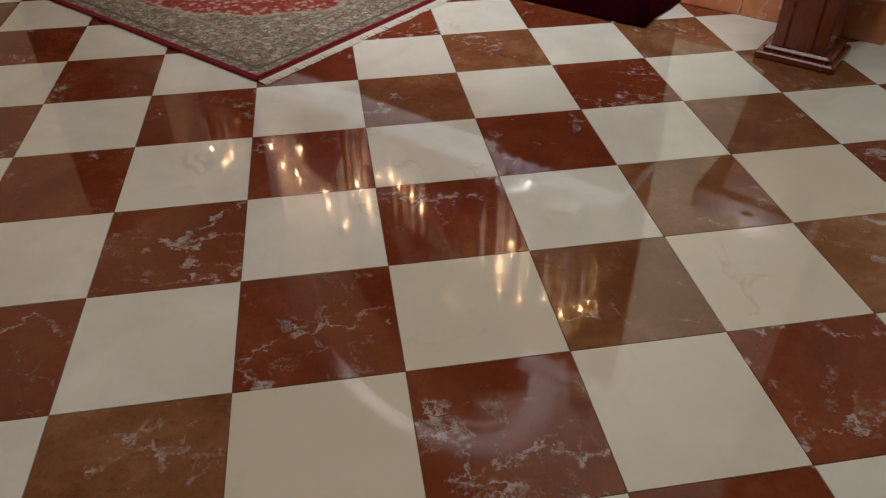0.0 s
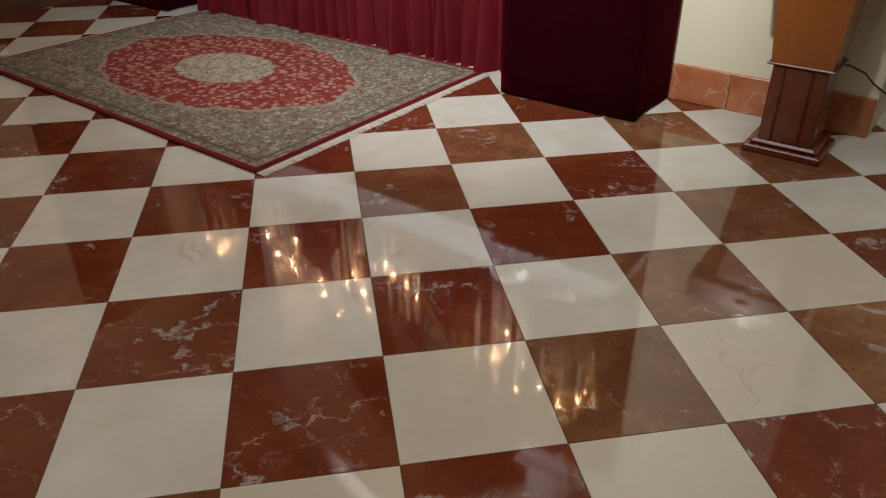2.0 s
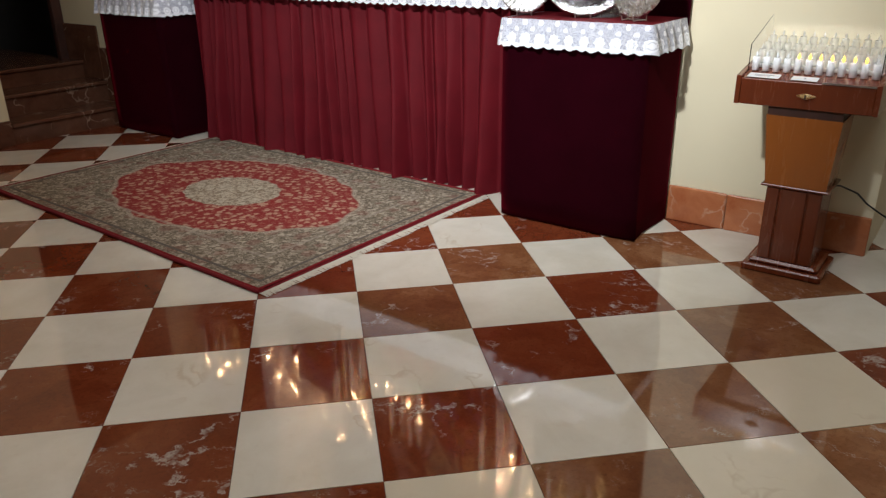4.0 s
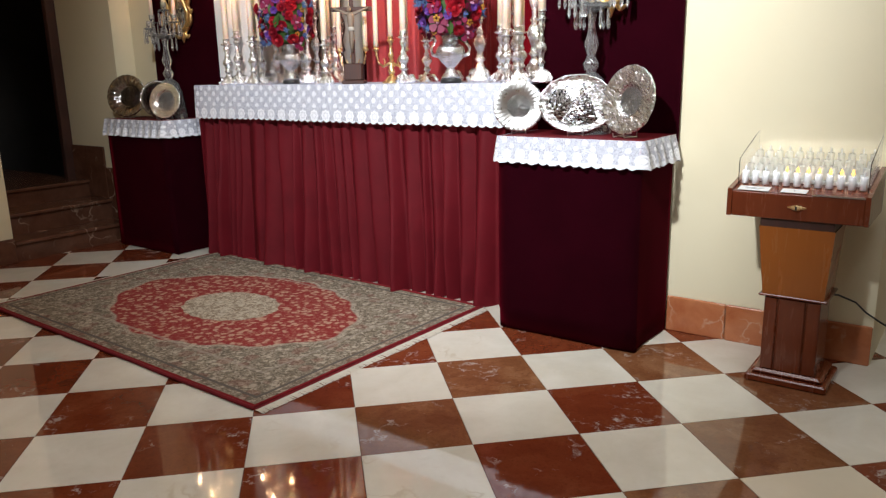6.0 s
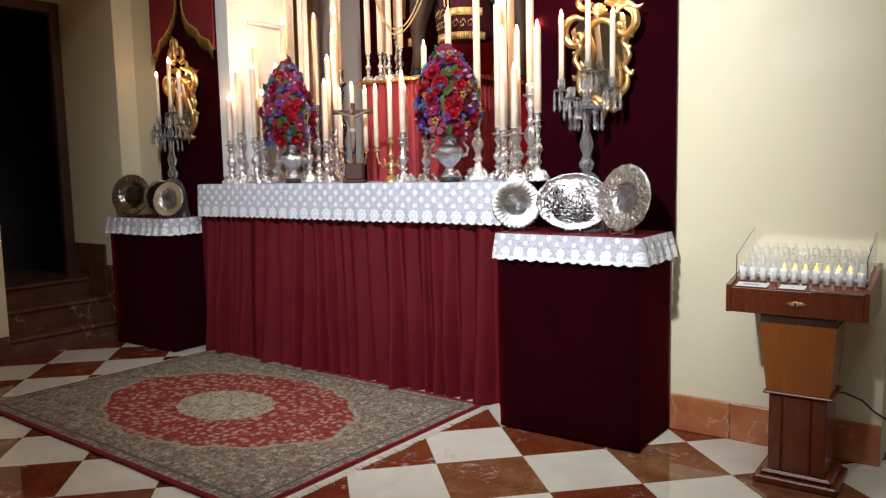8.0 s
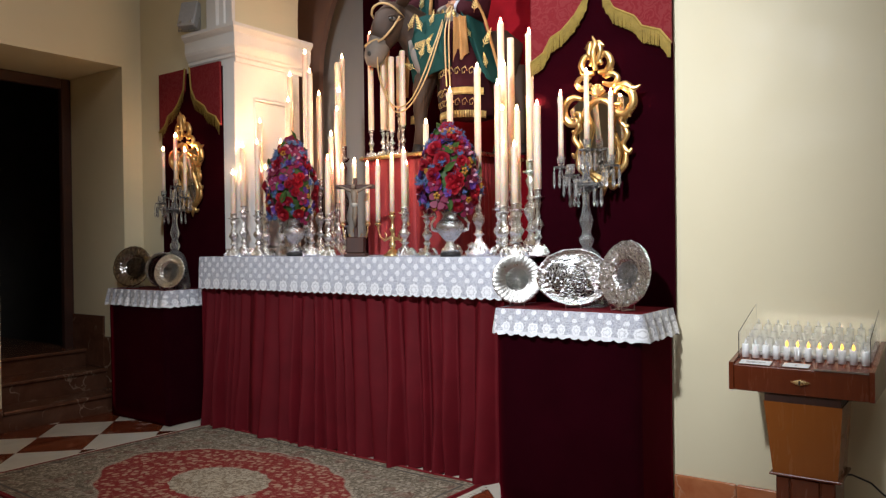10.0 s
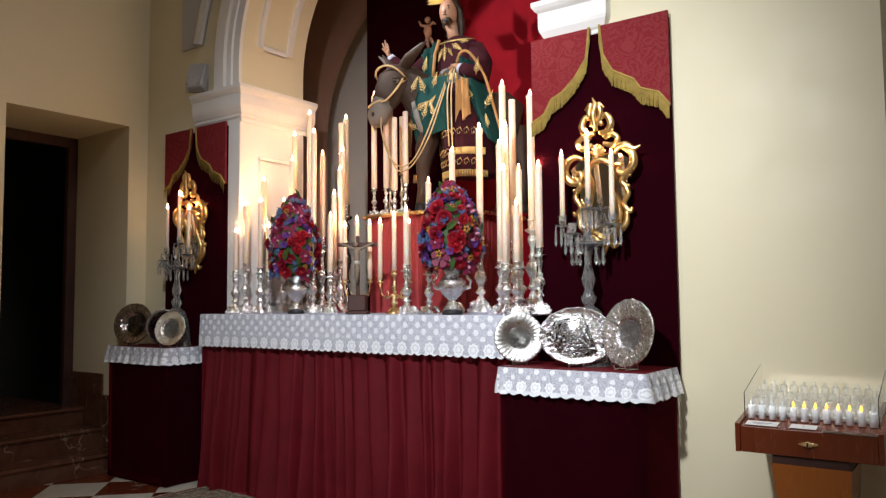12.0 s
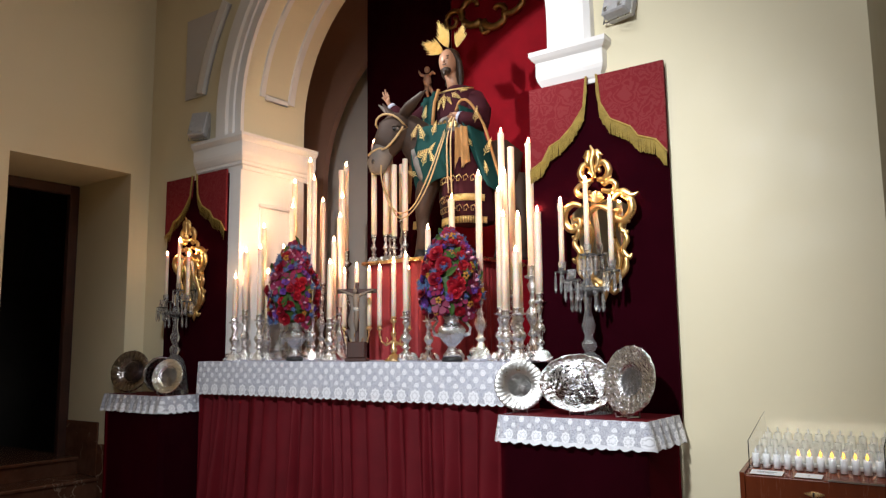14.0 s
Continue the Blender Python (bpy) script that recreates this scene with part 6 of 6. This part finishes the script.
def desk(x0, x1, y0, y1, za, zb, base):
    d = Mesh()
    return d.faces([(x0, y0, base), (x1, y0, base), (x1, y1, base), (x0, y1, base), (x0, y0, za), (x1, y0, za), (x1, y1, zb), (x0, y1, zb)], [(3, 2, 1, 0), (4, 5, 6, 7), (0, 1, 5, 4), (1, 2, 6, 5), (2, 3, 7, 6), (3, 0, 4, 7)])


SX0, SX1, SY0, SY1 = -0.868, -0.345, 3.19, 3.575
part("box_side", desk(SX0, SX0 + 0.018, SY0, SY1, 0.812, 0.885, 0.70), M_MAHOGANY, stand)
part("box_side", desk(SX1 - 0.018, SX1, SY0, SY1, 0.812, 0.885, 0.70), M_MAHOGANY, stand)
part("box_front", Mesh().box(SX0 + 0.018, SX1 - 0.018, SY0 + 0.004, SY0 + 0.022, 0.70, 0.803, 0.003), M_MAHOGANY, stand)
part("box_back", Mesh().box(SX0 + 0.018, SX1 - 0.018, SY1 - 0.018, SY1, 0.70, 0.87), M_MAHOGANY, stand)
part("box_floor", Mesh().box(SX0 + 0.018, SX1 - 0.018, SY0 + 0.022, SY1 - 0.018, 0.70, 0.715), M_MAHOGANY, stand)
part("tray", desk(SX0 + 0.018, SX1 - 0.018, SY0 + 0.006, SY1 - 0.018, 0.804, 0.868, 0.79), M_MAHOGANY, stand)
lock = part("lock_plate", Mesh().tube([(-0.635, SY0 + 0.004, 0.752), (-0.618, SY0 - 0.001, 0.752), (-0.600, SY0 - 0.002, 0.752), (-0.582, SY0 - 0.001, 0.752), (-0.565, SY0 + 0.004, 0.752)], [0.002, 0.008, 0.012, 0.008, 0.002], 10), M_BRASS, stand, "small brass lock plate")
part("keyhole", Mesh().box(-0.603, -0.597, SY0 - 0.0155, SY0 - 0.012, 0.744, 0.760), M_BLACK, lock)
part("edging", Mesh().box(-0.55, SX1 - 0.02, SY0 + 0.001, SY0 + 0.006, 0.803, 0.809), M_STEEL, stand, "bright metal edging")


def tray_z(y):
    return 0.804 + (y - SY0) * (0.868 - 0.804) / (SY1 - SY0 - 0.02)


AY0 = 3.262
A0, A1 = (AY0, tray_z(AY0), 0.928), (SY1 - 0.02, tray_z(SY1 - 0.02), 1.022)
case = part("acrylic_cover", Mesh().box(SX0 + 0.02, SX1 - 0.02, AY0, AY0 + 0.003, A0[1] + 0.001, A0[2]), M_ACRYLIC, stand, "clear acrylic cover")
for x in (SX0 + 0.02, SX1 - 0.023):
    w = Mesh().faces([(x + d, y, z) for d in (0, 0.003) for y, z in ((A0[0] + 0.003, A0[1] + 0.001), (A1[0], A1[1] + 0.001), (A1[0], A1[2]), (A0[0] + 0.003, A0[2]))], [(0, 1, 2, 3), (7, 6, 5, 4), (0, 4, 5, 1), (1, 5, 6, 2), (2, 6, 7, 3), (3, 7, 4, 0)])
    part("acrylic_side", w, M_ACRYLIC, case)
part("acrylic_back", Mesh().box(SX0 + 0.024, SX1 - 0.024, A1[0] - 0.004, A1[0] - 0.001, A1[1] + 0.001, A1[2]), M_ACRYLIC, case)
for ob in (case, *case.children):
    ob.visible_shadow = False

led = Mesh()
led.smooth = True
led.lathe([(0.0140, 0.0), (0.0140, 0.050), (0.0128, 0.055), (0.004, 0.053), (0.002, 0.053)], 14)
LED_BODY = led.data("body", M_PLASTIC)
led = Mesh()
led.smooth = True
led.lathe([(0.002, 0.0), (0.0055, 0.006), (0.006, 0.011), (0.003, 0.019), (0.0006, 0.025)], 8)
LED_TIP = led.data("tip", M_LED)
led = Mesh()
led.smooth = True
led.lathe([(0.002, 0.0), (0.0045, 0.006), (0.005, 0.011), (0.0026, 0.018), (0.0006, 0.023)], 8)
LED_OFF = led.data("tip", M_PLASTIC)
# rear rows get a translucent material that stands in for haze on the cover
REAR_BODY, REAR_TIP = LED_BODY.copy(), LED_OFF.copy()
for rear in (REAR_BODY, REAR_TIP):
    rear.materials[0] = M_HAZED
for row in range(1, 4):
    y = 3.290 + 0.074 * row
    part("tray_step", Mesh().box(SX0 + 0.026, SX1 - 0.026, y - 0.034, y + 0.034 if row < 3 else y + 0.02, tray_z(y) - 0.006, tray_z(y) + 0.008 * row, 0.002), M_PLASTIC, stand)
for row in range(4):
    for k in range(12):
        y = 3.290 + 0.074 * row
        x = SX0 + 0.042 + (SX1 - SX0 - 0.084) * k / 11
        lit = row == 0 and 4 <= k <= 10
        c = thing("votive_candle", "white plastic electric votive candle, glowing" if lit else "white plastic electric votive candle, unlit", "votive candle", "votive candles", at=(x, y, tray_z(y) + 0.001 + 0.008 * row))
        part("body", REAR_BODY if row else LED_BODY, None, c)
        put(part("flame_tip", LED_TIP if lit else REAR_TIP if row else LED_OFF, None, c), (0, 0, 0.054))


def card(x0, x1, y0, y1, bars, name, label):
    slope = math.degrees(math.atan2(0.868 - 0.804, SY1 - SY0 - 0.02))
    cx, cy = (x0 + x1) / 2, (y0 + y1) / 2
    t = thing(name, label, "card", at=pose(cx, cy, tray_z(cy) + 0.002, slope, 0, 0))
    part("sheet", Mesh().box(x0 - cx, x1 - cx, y0 - cy, y1 - cy, 0, 0.0012), M_PAPER, t)
    for bx, by, bw, bh in bars:
        part("text_bar", Mesh().box(bx - bw / 2, bx + bw / 2, by - bh / 2, by + bh / 2, 0.0012, 0.0016), M_INK, t)


card(-0.832, -0.712, 3.200, 3.252, [(0.0, 0.004, 0.075, 0.004), (-0.005, -0.007, 0.06, 0.003)], "notice_card", "small white printed card lying on the tray")
card(-0.668, -0.572, 3.202, 3.250, [(0.0, 0.0, 0.003, 0.014)], "coin_plate", "pale slotted plate for coins on the tray")

m = Mesh()
m.smooth = True
m.tube([(-0.485, 3.40, 0.36), (-0.46, 3.47, 0.345), (-0.40, 3.55, 0.30), (-0.36, 3.585, 0.25), (-0.30, 3.60, 0.21), (-0.26, 3.66, 0.17), (-0.25, 3.75, 0.06), (-0.25, 3.9, 0.005)], 0.004, 8)
solid("power_cable", m, M_BLACK, "thin black power cable hanging from the votive stand", "cable")

# ---- the rug ----
rug = thing("rug", "worn oriental rug, red medallion on a grey-beige floral ground", "rug", at=pose(-3.448, 2.640, 0, 0, 0, -1.6))
pile = Mesh()
pile.smooth = True
rows = []
for j in range(33):
    v = -RUG[1] + 2 * RUG[1] * j / 32
    rows.append([(-RUG[0] + 2 * RUG[0] * k / 48, v + 0.006 * noise.noise((k * 0.15, 3, j * 0.02)), 0.013 + 0.0025 * noise.noise((k * 0.2, j * 0.2, 5))) for k in range(49)])
pile.rings(rows, close=False, caps=False)
part("woven_field", pile, M_RUG, rug, "short wool pile")
part("backing", Mesh().box(-RUG[0], RUG[0], -RUG[1], RUG[1], 0.0005, 0.009), M_RUGEDGE, rug)
for s in (-1, 1):
    e = Mesh()
    e.smooth = True
    e.tube([(-RUG[0] + 2 * RUG[0] * k / 40, s * (RUG[1] + 0.002) + 0.006 * noise.noise((k * 0.18, 3, (s + 1) * 0.32)), 0.009) for k in range(41)], 0.0085, 8)
    part("binding", e, M_RUGEDGE, rug, "dark red bound edge")
rng = random.Random(21)
for s in (-1, 1):
    f = Mesh()
    e = Mesh()
    e.box(min(s * RUG[0], s * (RUG[0] + 0.012)), max(s * RUG[0], s * (RUG[0] + 0.012)), -RUG[1], RUG[1], 0.001, 0.010, 0.003)
    part("end_binding", e, M_RUGEDGE, rug)
    for k in range(330):
        v = -RUG[1] + 2 * RUG[1] * k / 329 + rng.uniform(-0.002, 0.002)
        long, lean = 0.048 + 0.010 * noise.noise((v * 9, s, 0)) + rng.uniform(-0.004, 0.004), rng.uniform(-0.006, 0.006) + 0.008 * noise.noise((v * 14, s, 3))
        x0 = s * (RUG[0] + 0.010)
        w = 0.0040
        f.faces([(x0, v - w, 0.006), (x0, v + w, 0.006), (x0 + s * long * 0.5, v + w + lean * 0.5, 0.005), (x0 + s * long, v + lean + w * 0.8, 0.0025), (x0 + s * long, v + lean - w * 0.8, 0.0025), (x0 + s * long * 0.5, v - w + lean * 0.5, 0.005)], [(0, 1, 2, 5), (5, 2, 3, 4)])
    part("fringe", f, M_RUGFRINGE, rug, "matted cream cotton fringe")


# ---- the floor ----
TILE, TURNED = 0.4, 45.5
ORIGIN = (-1.0917, 0.6454)


def tile_data(name, material):
    g, c = 0.0009, 0.0007
    h = TILE / 2 - g
    t = Mesh()
    rings = [[(sx * (h - i), sy * (h - i), z) for sx, sy in ((-1, -1), (1, -1), (1, 1), (-1, 1))] for i, z in ((0, -0.02), (0, -c), (c, 0.0))]
    return t.rings(rings).data(name, material)


floor = tagged(new("floor"), "polished red and cream marble tiles laid as a diagonal checkerboard", "floor", kind="structure")
part("bed", Mesh().box(-8.5, 4.3, -5.2, 5.4, -0.1, -0.004), M_JOINT, floor)
tiles = (tile_data("red_tile", M_RED), tile_data("cream_tile", M_CREAM))
special = {}
for data, places in ((tile_data("brown_tile", M_BROWN), ((2, 0), (4, 0), (3, 1), (4, 2), (2, 4), (4, 4), (-1, -1), (1, 3), (5, 3))),
                     (tile_data("veined_tile", M_VEINED), ((0, 0), (-2, 0), (1, -1), (-1, 1), (5, 1), (3, -1), (3, 3))),
                     (tile_data("warm_tile", M_WARM), ((1, 0), (2, -1), (3, 0), (0, -1), (4, 1), (5, 0), (4, -1), (1, -2)))):
    special.update({place: data for place in places})
ca, sa = math.cos(radians(TURNED)), math.sin(radians(TURNED))
rest = (Mesh(), Mesh())
rng = random.Random(11)
near = []
for i in range(-26, 26):
    for j in range(-26, 26):
        u, v = TILE * (i + 0.5), TILE * (j + 0.5)
        x, y = ORIGIN[0] + ca * u - sa * v, ORIGIN[1] + sa * u + ca * v
        if not (LEFT - 0.3 < x < 4.3 and -5.1 < y < 5.3):
            continue
        near.append((math.hypot(x + 2.0, y - 2.0), x, y, (i + j) % 2, special.get((i, j), tiles[(i + j) % 2])))
near.sort(key=lambda n: n[0])
for k, (_, x, y, odd, data) in enumerate(near):
    tip = [0.0003 * rng.uniform(-1, 1) for _ in range(2)]
    if k < 290:
        ob = part("tile", data, None, floor)
        ob.matrix_basis = pose(x, y, rng.uniform(-0.0001, 0.0001), math.degrees(tip[0]) * 1.2, math.degrees(tip[1]) * 1.2, TURNED + 90 * rng.randrange(4))
    else:
        a = TILE / 2 - 0.001
        rest[odd].faces([(x + ca * p - sa * q, y + sa * p + ca * q, 0.0) for p, q in ((-a, -a), (a, -a), (a, a), (-a, a))], [(0, 1, 2, 3)])
for shape, material, name in zip(rest, (M_RED, M_CREAM), ("far_red_tiles", "far_cream_tiles")):
    tagged(part(name, shape, material, floor), kind="stuff")
